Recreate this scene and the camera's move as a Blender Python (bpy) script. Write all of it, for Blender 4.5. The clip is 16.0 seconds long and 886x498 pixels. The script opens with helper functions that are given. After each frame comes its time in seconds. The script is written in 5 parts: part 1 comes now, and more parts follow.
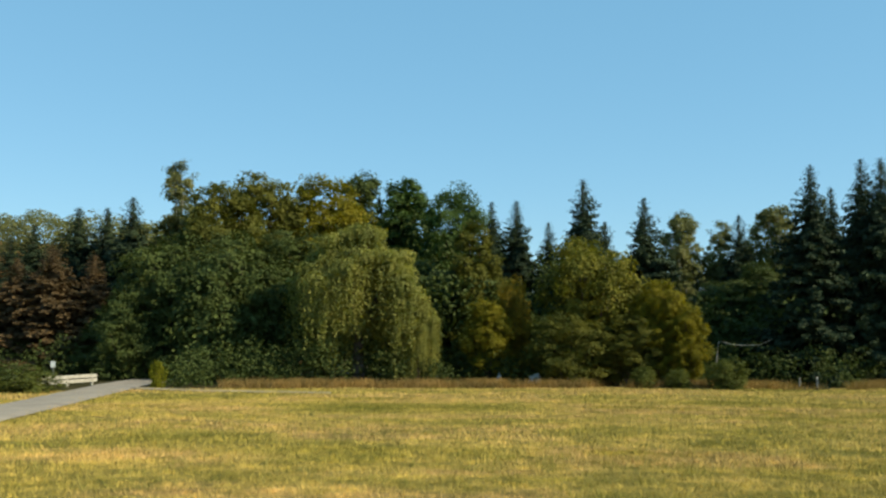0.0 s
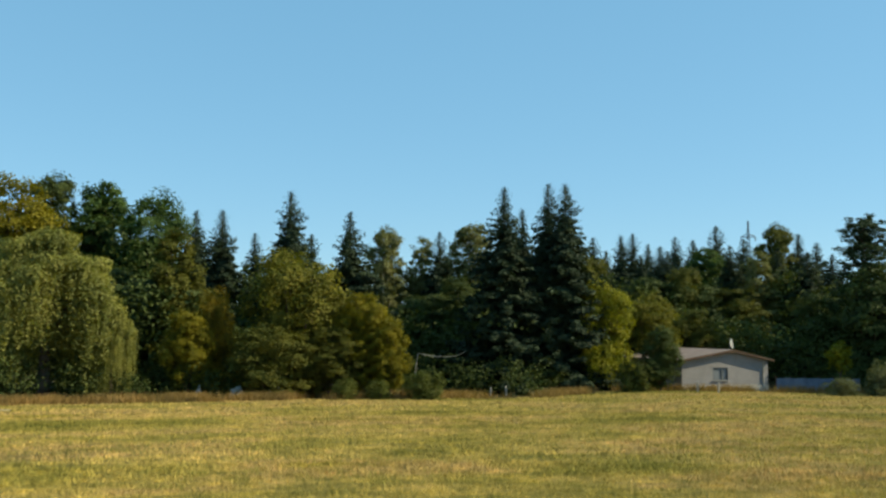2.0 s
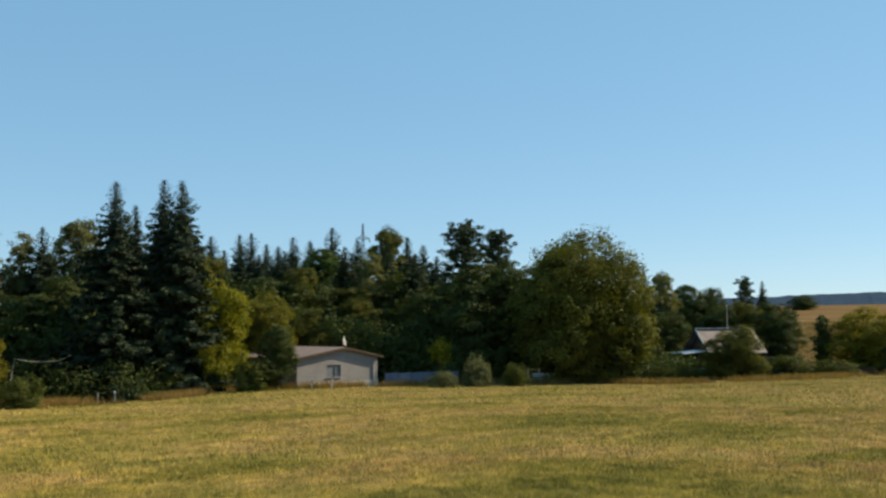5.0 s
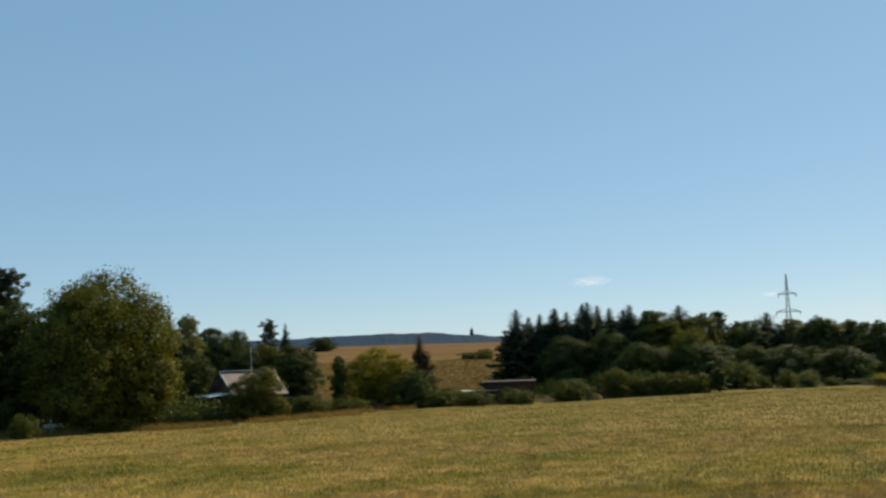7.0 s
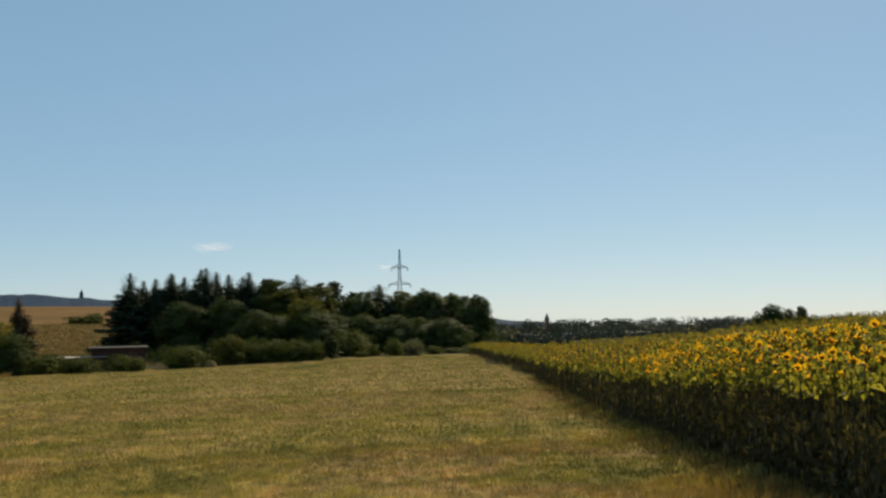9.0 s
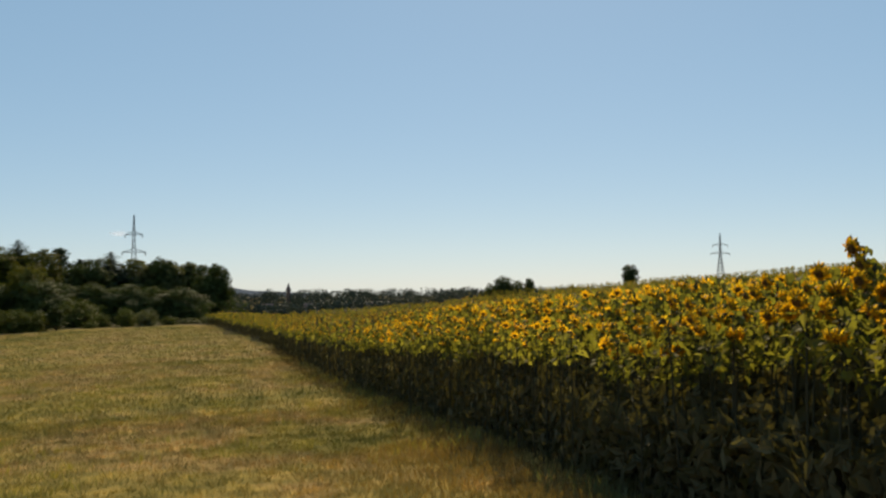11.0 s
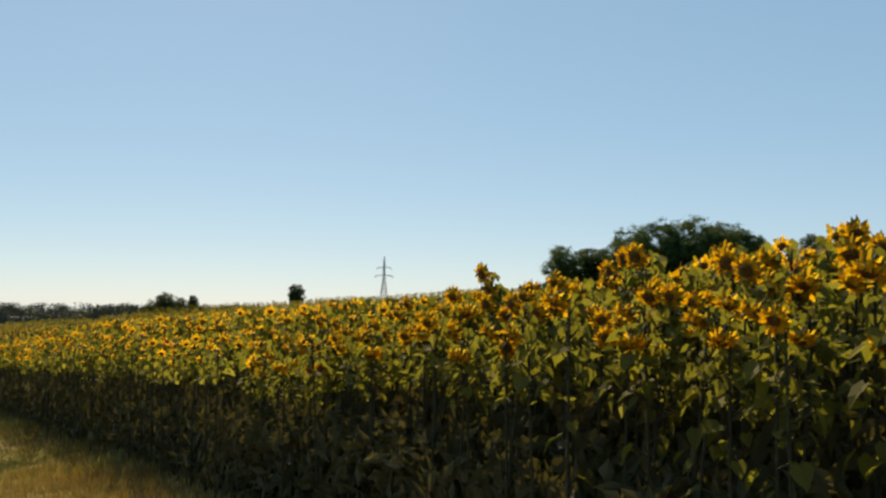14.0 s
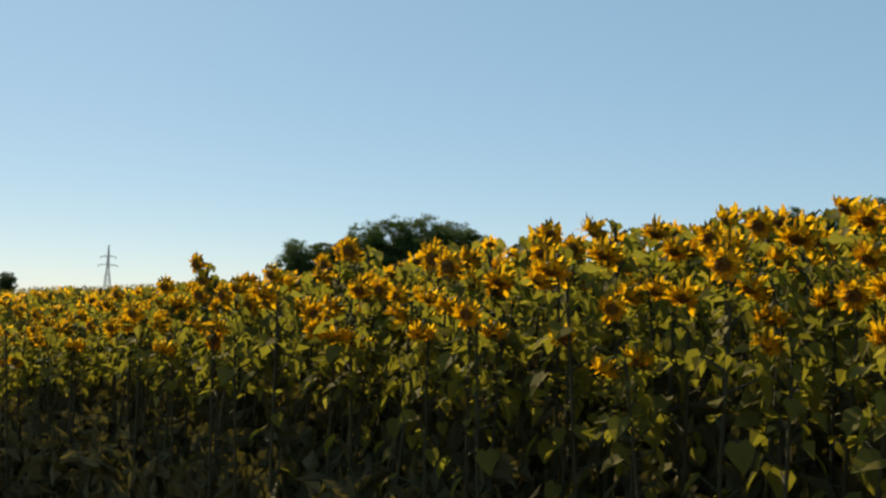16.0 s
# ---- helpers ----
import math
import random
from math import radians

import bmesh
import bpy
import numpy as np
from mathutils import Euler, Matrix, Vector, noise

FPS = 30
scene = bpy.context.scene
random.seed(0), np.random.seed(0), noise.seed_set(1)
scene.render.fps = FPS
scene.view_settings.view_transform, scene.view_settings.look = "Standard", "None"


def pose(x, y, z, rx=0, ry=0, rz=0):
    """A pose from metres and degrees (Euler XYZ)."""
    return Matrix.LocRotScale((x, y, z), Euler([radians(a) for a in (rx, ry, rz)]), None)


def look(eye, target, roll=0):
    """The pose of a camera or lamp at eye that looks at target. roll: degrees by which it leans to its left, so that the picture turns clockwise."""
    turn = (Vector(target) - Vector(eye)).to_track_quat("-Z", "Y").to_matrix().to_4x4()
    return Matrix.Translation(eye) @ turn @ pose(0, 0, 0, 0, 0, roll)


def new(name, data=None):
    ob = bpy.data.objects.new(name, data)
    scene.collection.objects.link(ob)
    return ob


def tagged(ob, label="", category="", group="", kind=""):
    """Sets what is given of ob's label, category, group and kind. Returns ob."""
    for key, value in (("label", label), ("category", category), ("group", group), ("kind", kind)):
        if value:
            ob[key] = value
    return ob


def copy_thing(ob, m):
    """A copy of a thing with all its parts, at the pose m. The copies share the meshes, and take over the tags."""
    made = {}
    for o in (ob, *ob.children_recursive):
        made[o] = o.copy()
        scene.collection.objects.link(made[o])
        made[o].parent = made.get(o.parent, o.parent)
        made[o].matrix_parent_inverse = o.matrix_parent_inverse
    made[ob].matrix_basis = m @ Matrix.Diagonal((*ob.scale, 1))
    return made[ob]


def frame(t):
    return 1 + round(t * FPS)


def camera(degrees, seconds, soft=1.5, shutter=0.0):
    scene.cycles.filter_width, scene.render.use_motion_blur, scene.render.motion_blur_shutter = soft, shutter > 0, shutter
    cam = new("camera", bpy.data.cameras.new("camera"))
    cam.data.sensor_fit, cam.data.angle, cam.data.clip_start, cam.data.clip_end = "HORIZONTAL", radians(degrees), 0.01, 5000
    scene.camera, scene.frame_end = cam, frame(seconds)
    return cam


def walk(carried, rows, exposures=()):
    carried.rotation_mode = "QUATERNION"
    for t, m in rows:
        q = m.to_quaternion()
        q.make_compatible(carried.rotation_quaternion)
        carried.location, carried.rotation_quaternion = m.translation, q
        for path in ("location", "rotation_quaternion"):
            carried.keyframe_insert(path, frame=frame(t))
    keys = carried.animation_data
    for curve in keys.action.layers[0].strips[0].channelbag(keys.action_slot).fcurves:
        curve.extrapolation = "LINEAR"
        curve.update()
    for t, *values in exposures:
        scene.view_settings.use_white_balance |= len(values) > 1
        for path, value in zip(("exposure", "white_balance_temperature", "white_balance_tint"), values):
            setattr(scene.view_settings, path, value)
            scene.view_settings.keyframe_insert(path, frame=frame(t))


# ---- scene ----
cam = camera(48.6, 16.0, soft=2.4, shutter=0.15)
walk(cam, [
    (0, look((-0.001, 0.450, 1.618), (-0.0417, 10.4264, 2.2976), 0.028)),
    (0.5, look((0.025, 0.449, 1.619), (0.5781, 10.4135, 2.2520), 0.093)),
    (1, look((0.049, 0.447, 1.619), (1.1427, 10.3661, 2.2623), -0.083)),
    (1.5, look((0.092, 0.440, 1.620), (2.1324, 10.2018, 2.3580), -0.085)),
    (2, look((0.130, 0.430, 1.621), (2.9993, 9.9756, 2.4298), 0.281)),
    (2.5, look((0.159, 0.421, 1.621), (3.6724, 9.7453, 2.4593), 0.151)),
    (3, look((0.182, 0.411, 1.622), (4.2106, 9.5248, 2.4632), 0.287)),
    (3.2, look((0.192, 0.407, 1.622), (4.4361, 9.4226, 2.4556), 0.224)),
    (5.3, look((0.304, 0.331, 1.622), (7.0392, 7.6724, 2.4837), -0.877)),
    (5.5, look((0.320, 0.315, 1.622), (7.4186, 7.2985, 2.5430), -1.099)),
    (6, look((0.358, 0.272, 1.621), (8.2854, 6.2874, 2.6059), -1.657)),
    (6.5, look((0.389, 0.226, 1.620), (8.9983, 5.2090, 2.6410), -1.723)),
    (7, look((0.410, 0.184, 1.619), (9.4803, 4.2428, 2.7410), -1.935)),
    (7.5, look((0.426, 0.143, 1.618), (9.8548, 3.2861, 2.7246), -1.644)),
    (8, look((0.439, 0.099, 1.616), (10.1314, 2.2707, 2.7717), -0.928)),
    (8.5, look((0.446, 0.057, 1.615), (10.3213, 1.2919, 2.5923), -0.551)),
    (9, look((0.449, 0.019, 1.613), (10.4164, 0.4274, 2.3144), -0.869)),
    (9.5, look((0.450, -0.012, 1.612), (10.4336, -0.2853, 2.1078), -1.049)),
    (10, look((0.447, -0.048, 1.611), (10.3778, -1.1152, 2.1063), -0.835)),
    (10.2, look((0.446, -0.058, 1.610), (10.3520, -1.3519, 2.0573), -0.870)),
    (12.3, look((0.420, -0.161, 1.605), (9.7408, -3.7502, 2.0997), 0.686)),
    (12.5, look((0.417, -0.170, 1.605), (9.6581, -3.9571, 2.1076), 0.819)),
    (13, look((0.407, -0.191, 1.604), (9.4375, -4.4579, 2.1046), 1.227)),
    (13.5, look((0.398, -0.211, 1.603), (9.2131, -4.9065, 2.0902), 1.162)),
    (14, look((0.383, -0.236, 1.601), (8.8715, -5.4917, 2.1713), 0.778)),
    (14.5, look((0.366, -0.262, 1.600), (8.4560, -6.1006, 2.2783), 0.312)),
    (15, look((0.345, -0.288, 1.598), (7.9852, -6.7101, 2.2273), 1.063)),
    (15.5, look((0.325, -0.311, 1.597), (7.5092, -7.2400, 2.2124), 1.702)),
    (16, look((0.307, -0.329, 1.595), (7.0959, -7.6496, 2.1605), 1.627)),
], exposures=[(0, 0.58, 6450, -3), (3, 0.56, 6500, -1), (5.5, 0.44, 6800, 7), (7, 0.26, 7050, 9), (9, 0.13, 7300, 10), (12.5, 0.24, 7550, 14), (16, 0.38, 7650, 10)])

# ---- world, sun, exposure ----
SUN_TURN, SUN_UP = 108.5, 34.0      # degrees clockwise from +y, and above the horizon
world = bpy.data.worlds.new("evening_sky")
scene.world = world
world.use_nodes = True
wn = world.node_tree.nodes
sky = wn.new("ShaderNodeTexSky")
sky.sky_type, sky.sun_disc = "NISHITA", False
sky.sun_elevation, sky.sun_rotation = radians(SUN_UP), radians(SUN_TURN)
sky.altitude, sky.air_density, sky.dust_density, sky.ozone_density = 600, 0.8, 0.15, 3.0
wn["Background"].inputs["Strength"].default_value = 0.185
even = wn.new("ShaderNodeGamma")
even.inputs["Gamma"].default_value = 0.61
world.node_tree.links.new(sky.outputs[0], even.inputs["Color"])
deep = wn.new("ShaderNodeHueSaturation")
deep.inputs["Saturation"].default_value = 1.17
world.node_tree.links.new(even.outputs[0], deep.inputs["Color"])
clear = wn.new("ShaderNodeMix")      # a clear blue veil evens the sky out
clear.data_type = "RGBA"
clear.inputs[0].default_value, clear.inputs[7].default_value = 0.35, (0.80, 2.25, 3.70, 1)
world.node_tree.links.new(deep.outputs[0], clear.inputs[6])
world.node_tree.links.new(clear.outputs[2], wn["Background"].inputs["Color"])

sun = new("sun", bpy.data.lights.new("sun", "SUN"))
sun.data.energy, sun.data.angle, sun.data.color = 4.8, radians(0.6), (1.0, 0.86, 0.63)
sun_way = Vector((math.sin(radians(SUN_TURN)) * math.cos(radians(SUN_UP)), math.cos(radians(SUN_TURN)) * math.cos(radians(SUN_UP)), math.sin(radians(SUN_UP))))
sun.matrix_world = look(sun_way * 50, (0, 0, 0))


# ---- materials ----
def ramp(nt, source, stops):
    n = nt.nodes.new("ShaderNodeValToRGB")
    e = n.color_ramp.elements
    while len(e) < len(stops):
        e.new(0.5)
    for el, (pos, col) in zip(e, stops):
        el.position, el.color = pos, (*col, 1)
    nt.links.new(source, n.inputs[0])
    return n.outputs[0]


def noise_tex(nt, scale, detail=5.0, rough=0.6, space="Object", stretch=(1, 1, 1)):
    c, m, n = nt.nodes.new("ShaderNodeTexCoord"), nt.nodes.new("ShaderNodeMapping"), nt.nodes.new("ShaderNodeTexNoise")
    m.inputs["Scale"].default_value = stretch
    n.inputs["Scale"].default_value, n.inputs["Detail"].default_value, n.inputs["Roughness"].default_value = scale, detail, rough
    nt.links.new(c.outputs[space], m.inputs[0])
    nt.links.new(m.outputs[0], n.inputs["Vector"])
    return n.outputs[0]


def mixed(nt, a, b, fac, mode="MIX"):
    n = nt.nodes.new("ShaderNodeMix")
    n.data_type, n.blend_type = "RGBA", mode
    for sock, v in ((n.inputs[0], fac), (n.inputs[6], a), (n.inputs[7], b)):
        if isinstance(v, bpy.types.NodeSocket):
            nt.links.new(v, sock)
        elif isinstance(v, (int, float)):
            sock.default_value = v
        else:
            sock.default_value = (*v, 1)
    return n.outputs[2]


def material(name, rough=0.8, metal=0.0, spec=0.3):
    m = bpy.data.materials.new(name)
    m.use_nodes = True
    b = m.node_tree.nodes["Principled BSDF"]
    b.inputs["Roughness"].default_value, b.inputs["Metallic"].default_value, b.inputs["Specular IOR Level"].default_value = rough, metal, spec
    return m, m.node_tree, b


def bump(nt, b, height, strength, distance=0.02):
    n = nt.nodes.new("ShaderNodeBump")
    n.inputs["Strength"].default_value, n.inputs["Distance"].default_value = strength, distance
    nt.links.new(height, n.inputs["Height"])
    nt.links.new(n.outputs[0], b.inputs["Normal"])


def plain(name, a, c, rough=0.8, scale=3.0, metal=0.0, relief=0.3, spec=0.3):
    """A surface that wavers between two colours, coarse and fine."""
    m, nt, b = material(name, rough, metal, spec)
    big = ramp(nt, noise_tex(nt, scale, 4), [(0.3, a), (0.7, c)])
    fine = ramp(nt, noise_tex(nt, scale * 14, 3), [(0.25, (0.8, 0.8, 0.8)), (0.75, (1.1, 1.1, 1.1))])
    nt.links.new(mixed(nt, big, fine, 1.0, "MULTIPLY"), b.inputs["Base Color"])
    bump(nt, b, noise_tex(nt, scale * 14, 3), relief)
    return m


def leafy(name, dark, mid, light, glow=0.35, rough=0.6, vary=0.55):
    """Foliage: each leaf has its own shade, whole boughs drift in tone, and light shines through."""
    m, nt, b = material(name, rough, 0.0, 0.10)
    dark, light = (tuple(c + (d - c) * vary for c, d in zip(mid, end)) for end in (dark, light))
    g = nt.nodes.new("ShaderNodeNewGeometry")
    each = ramp(nt, g.outputs["Random Per Island"], [(0.0, dark), (0.35, mid), (0.75, mid), (1.0, light)])
    drift = ramp(nt, noise_tex(nt, 0.45, 3, 0.6, "Object"), [(0.3, (0.55, 0.60, 0.58)), (0.72, (1.3, 1.22, 1.02))])
    col = mixed(nt, each, drift, 1.0, "MULTIPLY")
    nt.links.new(col, b.inputs["Base Color"])
    t, s = nt.nodes.new("ShaderNodeBsdfTranslucent"), nt.nodes.new("ShaderNodeMixShader")
    nt.links.new(mixed(nt, col, (1.25, 1.3, 0.55), 1.0, "MULTIPLY"), t.inputs["Color"])
    s.inputs[0].default_value = glow
    out = nt.nodes["Material Output"]
    nt.links.new(b.outputs[0], s.inputs[1])
    nt.links.new(t.outputs[0], s.inputs[2])
    nt.links.new(s.outputs[0], out.inputs["Surface"])
    return m


PATCHES = [(0.32, (0.149, 0.134, 0.038)), (0.42, (0.229, 0.191, 0.062)), (0.50, (0.324, 0.250, 0.097)), (0.56, (0.356, 0.246, 0.129)), (0.62, (0.255, 0.204, 0.063)), (0.72, (0.154, 0.139, 0.038))]


def patches(nt):
    """The meadow's drift from green to straw, in swaths and in tufts."""
    patch = ramp(nt, noise_tex(nt, 0.10, 7, 0.66, "Object", (1.0, 1.5, 1)), PATCHES)
    swath = ramp(nt, noise_tex(nt, 0.55, 5, 0.68, "Object", (1, 1.8, 1)), [(0.34, (0.70, 0.76, 0.64)), (0.66, (1.26, 1.20, 1.06))])
    tuft = ramp(nt, noise_tex(nt, 2.1, 4, 0.6, "Object"), [(0.36, (0.66, 0.70, 0.62)), (0.52, (1.0, 1.0, 1.0)), (0.68, (1.42, 1.36, 1.10))])
    return mixed(nt, mixed(nt, patch, swath, 1.0, "MULTIPLY"), tuft, 1.0, "MULTIPLY")


def meadow_material():
    m, nt, b = material("mown_meadow", 0.95, 0.0, 0.03)
    fine = ramp(nt, noise_tex(nt, 9, 5, 0.75), [(0.25, (0.68, 0.72, 0.58)), (0.75, (1.25, 1.2, 1.1))])
    # Thatch under the blades, its colour lowered also for the shade between them.
    shaded_thatch = mixed(nt, mixed(nt, patches(nt), fine, 1.0, "MULTIPLY"), (0.76, 0.73, 0.68), 1.0, "MULTIPLY")
    nt.links.new(shaded_thatch, b.inputs["Base Color"])
    bump(nt, b, noise_tex(nt, 12, 6, 0.8), 0.5, 0.04)
    return m


def blade_material():
    m, nt, b = material("grass_blades", 0.8, 0.0, 0.05)
    g = nt.nodes.new("ShaderNodeNewGeometry")
    each = ramp(nt, g.outputs["Random Per Island"], [(0.0, (1.15, 1.18, 0.92)), (0.6, (1.50, 1.44, 1.20)), (1.0, (1.95, 1.78, 1.62))])
    nt.links.new(mixed(nt, patches(nt), each, 1.0, "MULTIPLY"), b.inputs["Base Color"])
    return m


MAT_MEADOW = meadow_material()
MAT_SOIL = plain("crop_soil", (0.022, 0.017, 0.011), (0.045, 0.035, 0.02), 0.95, 1.5, relief=1.0, spec=0.03)
MAT_FLOOR = plain("woodland_floor", (0.03, 0.03, 0.012), (0.07, 0.055, 0.022), 0.95, 0.3, relief=1.0, spec=0.03)
MAT_STUBBLE = plain("dry_stubble", (0.125, 0.072, 0.026), (0.185, 0.11, 0.042), 0.95, 0.03, relief=0.6, spec=0.03)
MAT_PASTURE = plain("rough_pasture", (0.16, 0.11, 0.042), (0.29, 0.19, 0.075), 0.95, 0.06, relief=0.8, spec=0.03)
MAT_ROAD = plain("worn_asphalt", (0.24, 0.20, 0.165), (0.34, 0.29, 0.24), 0.9, 0.8, relief=0.5, spec=0.03)
MAT_GRAVEL = plain("pale_gravel", (0.26, 0.205, 0.13), (0.36, 0.29, 0.19), 0.95, 1.2, relief=0.8, spec=0.03)
MAT_BARK = plain("bark", (0.07, 0.05, 0.035), (0.14, 0.105, 0.075), 0.9, 2.0, relief=1.0)
MAT_BIRCH_BARK = plain("birch_bark", (0.30, 0.28, 0.25), (0.55, 0.53, 0.49), 0.85, 2.0)
LEAF = {
    "spruce": leafy("spruce_needles", (0.026, 0.039, 0.024), (0.035, 0.051, 0.030), (0.054, 0.071, 0.037), 0.12),
    "rust": leafy("dying_spruce_needles", (0.054, 0.042, 0.022), (0.114, 0.074, 0.041), (0.180, 0.120, 0.066), 0.15),
    "pine": leafy("pine_needles", (0.032, 0.047, 0.026), (0.049, 0.068, 0.033), (0.074, 0.095, 0.044), 0.12),
    "dark": leafy("dark_leaves", (0.049, 0.067, 0.022), (0.070, 0.090, 0.028), (0.102, 0.120, 0.038), 0.22),
    "green": leafy("green_leaves", (0.044, 0.075, 0.022), (0.066, 0.105, 0.030), (0.099, 0.138, 0.044), 0.3),
    "olive": leafy("olive_leaves", (0.075, 0.080, 0.016), (0.112, 0.112, 0.024), (0.16, 0.15, 0.036), 0.3),
    "apple": leafy("orchard_leaves", (0.081, 0.085, 0.016), (0.146, 0.140, 0.024), (0.244, 0.207, 0.041), 0.32),
    "gold": leafy("golden_green_leaves", (0.104, 0.100, 0.012), (0.189, 0.165, 0.017), (0.305, 0.244, 0.029), 0.35),
    "yellow": leafy("yellow_green_leaves", (0.122, 0.134, 0.012), (0.207, 0.201, 0.018), (0.317, 0.281, 0.032), 0.38),
    "amber": leafy("amber_leaves", (0.134, 0.104, 0.015), (0.232, 0.165, 0.020), (0.354, 0.244, 0.032), 0.38),
    "birch": leafy("birch_leaves", (0.098, 0.111, 0.039), (0.169, 0.169, 0.072), (0.260, 0.240, 0.111), 0.32),
    "maple": leafy("maple_leaves", (0.079, 0.090, 0.016), (0.122, 0.124, 0.023), (0.183, 0.165, 0.037), 0.3),
    "willow": leafy("willow_leaves", (0.12, 0.13, 0.03), (0.24, 0.235, 0.07), (0.38, 0.35, 0.13), 0.38),
    "shrub": leafy("shrub_leaves", (0.055, 0.070, 0.017), (0.10, 0.112, 0.027), (0.16, 0.16, 0.048), 0.3),
    # Town trees: distance haze is painted into these blue-grey leaf colours.
    "haze": leafy("hazed_town_leaves", (0.030, 0.044, 0.042), (0.042, 0.058, 0.056), (0.060, 0.076, 0.072), 0.1),
    "grass_bush": leafy("silvery_shrub_leaves", (0.09, 0.10, 0.05), (0.16, 0.165, 0.085), (0.24, 0.23, 0.13), 0.3),
}
for twin, kind in (("cypress", "dark"), ("weed", "yellow"), ("sapling", "yellow")):
    LEAF[twin] = LEAF[kind]
MAT_BLADE = blade_material()
MAT_TUFT = leafy("tuft_grass", (0.20, 0.17, 0.05), (0.32, 0.28, 0.09), (0.46, 0.38, 0.17), 0.3, 0.7, 1.0)
MAT_HAY = leafy("dry_grass", (0.15, 0.10, 0.042), (0.27, 0.175, 0.072), (0.42, 0.29, 0.13), 0.25, 0.7)
MAT_HEATH = leafy("brown_hill_grass", (0.16, 0.105, 0.042), (0.25, 0.165, 0.066), (0.36, 0.245, 0.11), 0.1, 0.8)
MAT_WEED = leafy("brown_weeds", (0.085, 0.055, 0.026), (0.145, 0.098, 0.045), (0.24, 0.18, 0.085), 0.2, 0.8)
MAT_PETAL = leafy("sunflower_petals", (0.60, 0.29, 0.022), (0.74, 0.41, 0.036), (0.84, 0.53, 0.065), 0.62, 0.6, 1.0)
MAT_SUNLEAF = leafy("sunflower_leaves", (0.090, 0.090, 0.026), (0.18, 0.168, 0.048), (0.32, 0.28, 0.10), 0.58, 0.7, 0.9)
# Dry leaves and stalks: colours lowered in part for the shade inside the stand.
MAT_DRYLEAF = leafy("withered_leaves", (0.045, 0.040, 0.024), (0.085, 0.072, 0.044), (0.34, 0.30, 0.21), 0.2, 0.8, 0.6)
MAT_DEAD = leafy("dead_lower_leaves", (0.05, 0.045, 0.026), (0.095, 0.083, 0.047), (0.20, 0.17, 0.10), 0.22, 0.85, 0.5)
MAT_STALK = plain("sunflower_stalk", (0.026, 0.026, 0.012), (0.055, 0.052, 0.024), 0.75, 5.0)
MAT_DISC = plain("sunflower_disc", (0.19, 0.088, 0.019), (0.36, 0.175, 0.04), 0.95, 30.0, relief=1.0)
MAT_SEPAL = leafy("sunflower_sepals", (0.085, 0.070, 0.022), (0.130, 0.105, 0.034), (0.19, 0.15, 0.055), 0.2, 0.6)
MAT_RENDER = plain("grey_plaster", (0.23, 0.208, 0.20), (0.30, 0.275, 0.265), 0.9, 0.8)
MAT_TILE = plain("brown_roofing", (0.165, 0.115, 0.095), (0.25, 0.19, 0.16), 0.8, 1.2)
MAT_DARKWOOD = plain("brown_boards", (0.06, 0.035, 0.022), (0.12, 0.07, 0.045), 0.8, 2.0)
MAT_PALEROOF = plain("pale_metal_roof", (0.17, 0.125, 0.11), (0.28, 0.22, 0.19), 0.5, 0.8, relief=0.1)
MAT_FELT = plain("roofing_felt", (0.022, 0.018, 0.017), (0.045, 0.036, 0.033), 0.95, 1.5)
MAT_REDBOARD = plain("dark_red_boards", (0.05, 0.022, 0.016), (0.08, 0.036, 0.027), 0.8, 1.5)
MAT_WHITE = plain("white_paint", (0.70, 0.69, 0.66), (0.82, 0.81, 0.78), 0.6, 3.0)
MAT_GREYWOOD = plain("weathered_wood", (0.30, 0.27, 0.23), (0.48, 0.44, 0.38), 0.85, 3.0)
MAT_STEEL = plain("galvanised_steel", (0.10, 0.105, 0.11), (0.16, 0.165, 0.17), 0.6, 1.0, 0.25)
MAT_GLASS = plain("dark_glazing", (0.02, 0.023, 0.027), (0.05, 0.055, 0.06), 0.08, 0.5, spec=0.6, relief=0.0)
# Glazing of the hut window, pale grey throughout.
MAT_PALE_GLASS = plain("pale_glazing", (0.14, 0.15, 0.16), (0.21, 0.22, 0.23), 0.25, 1.5, spec=0.5, relief=0.05)
MAT_BLUE = plain("blue_tarpaulin", (0.13, 0.15, 0.21), (0.24, 0.26, 0.33), 0.7, 1.0)
# Forest of the far hill, the blue of distance haze mixed into its base colour.
MAT_FARHAZE = plain("hazed_far_forest", (0.020, 0.042, 0.074), (0.032, 0.058, 0.096), 0.95, 0.02, relief=1.0, spec=0.03)
MAT_FARWALL = plain("far_house_wall", (0.30, 0.29, 0.28), (0.44, 0.43, 0.41), 0.9, 0.1)
MAT_FARROOF = plain("far_house_roof", (0.16, 0.10, 0.085), (0.26, 0.19, 0.17), 0.9, 0.1)


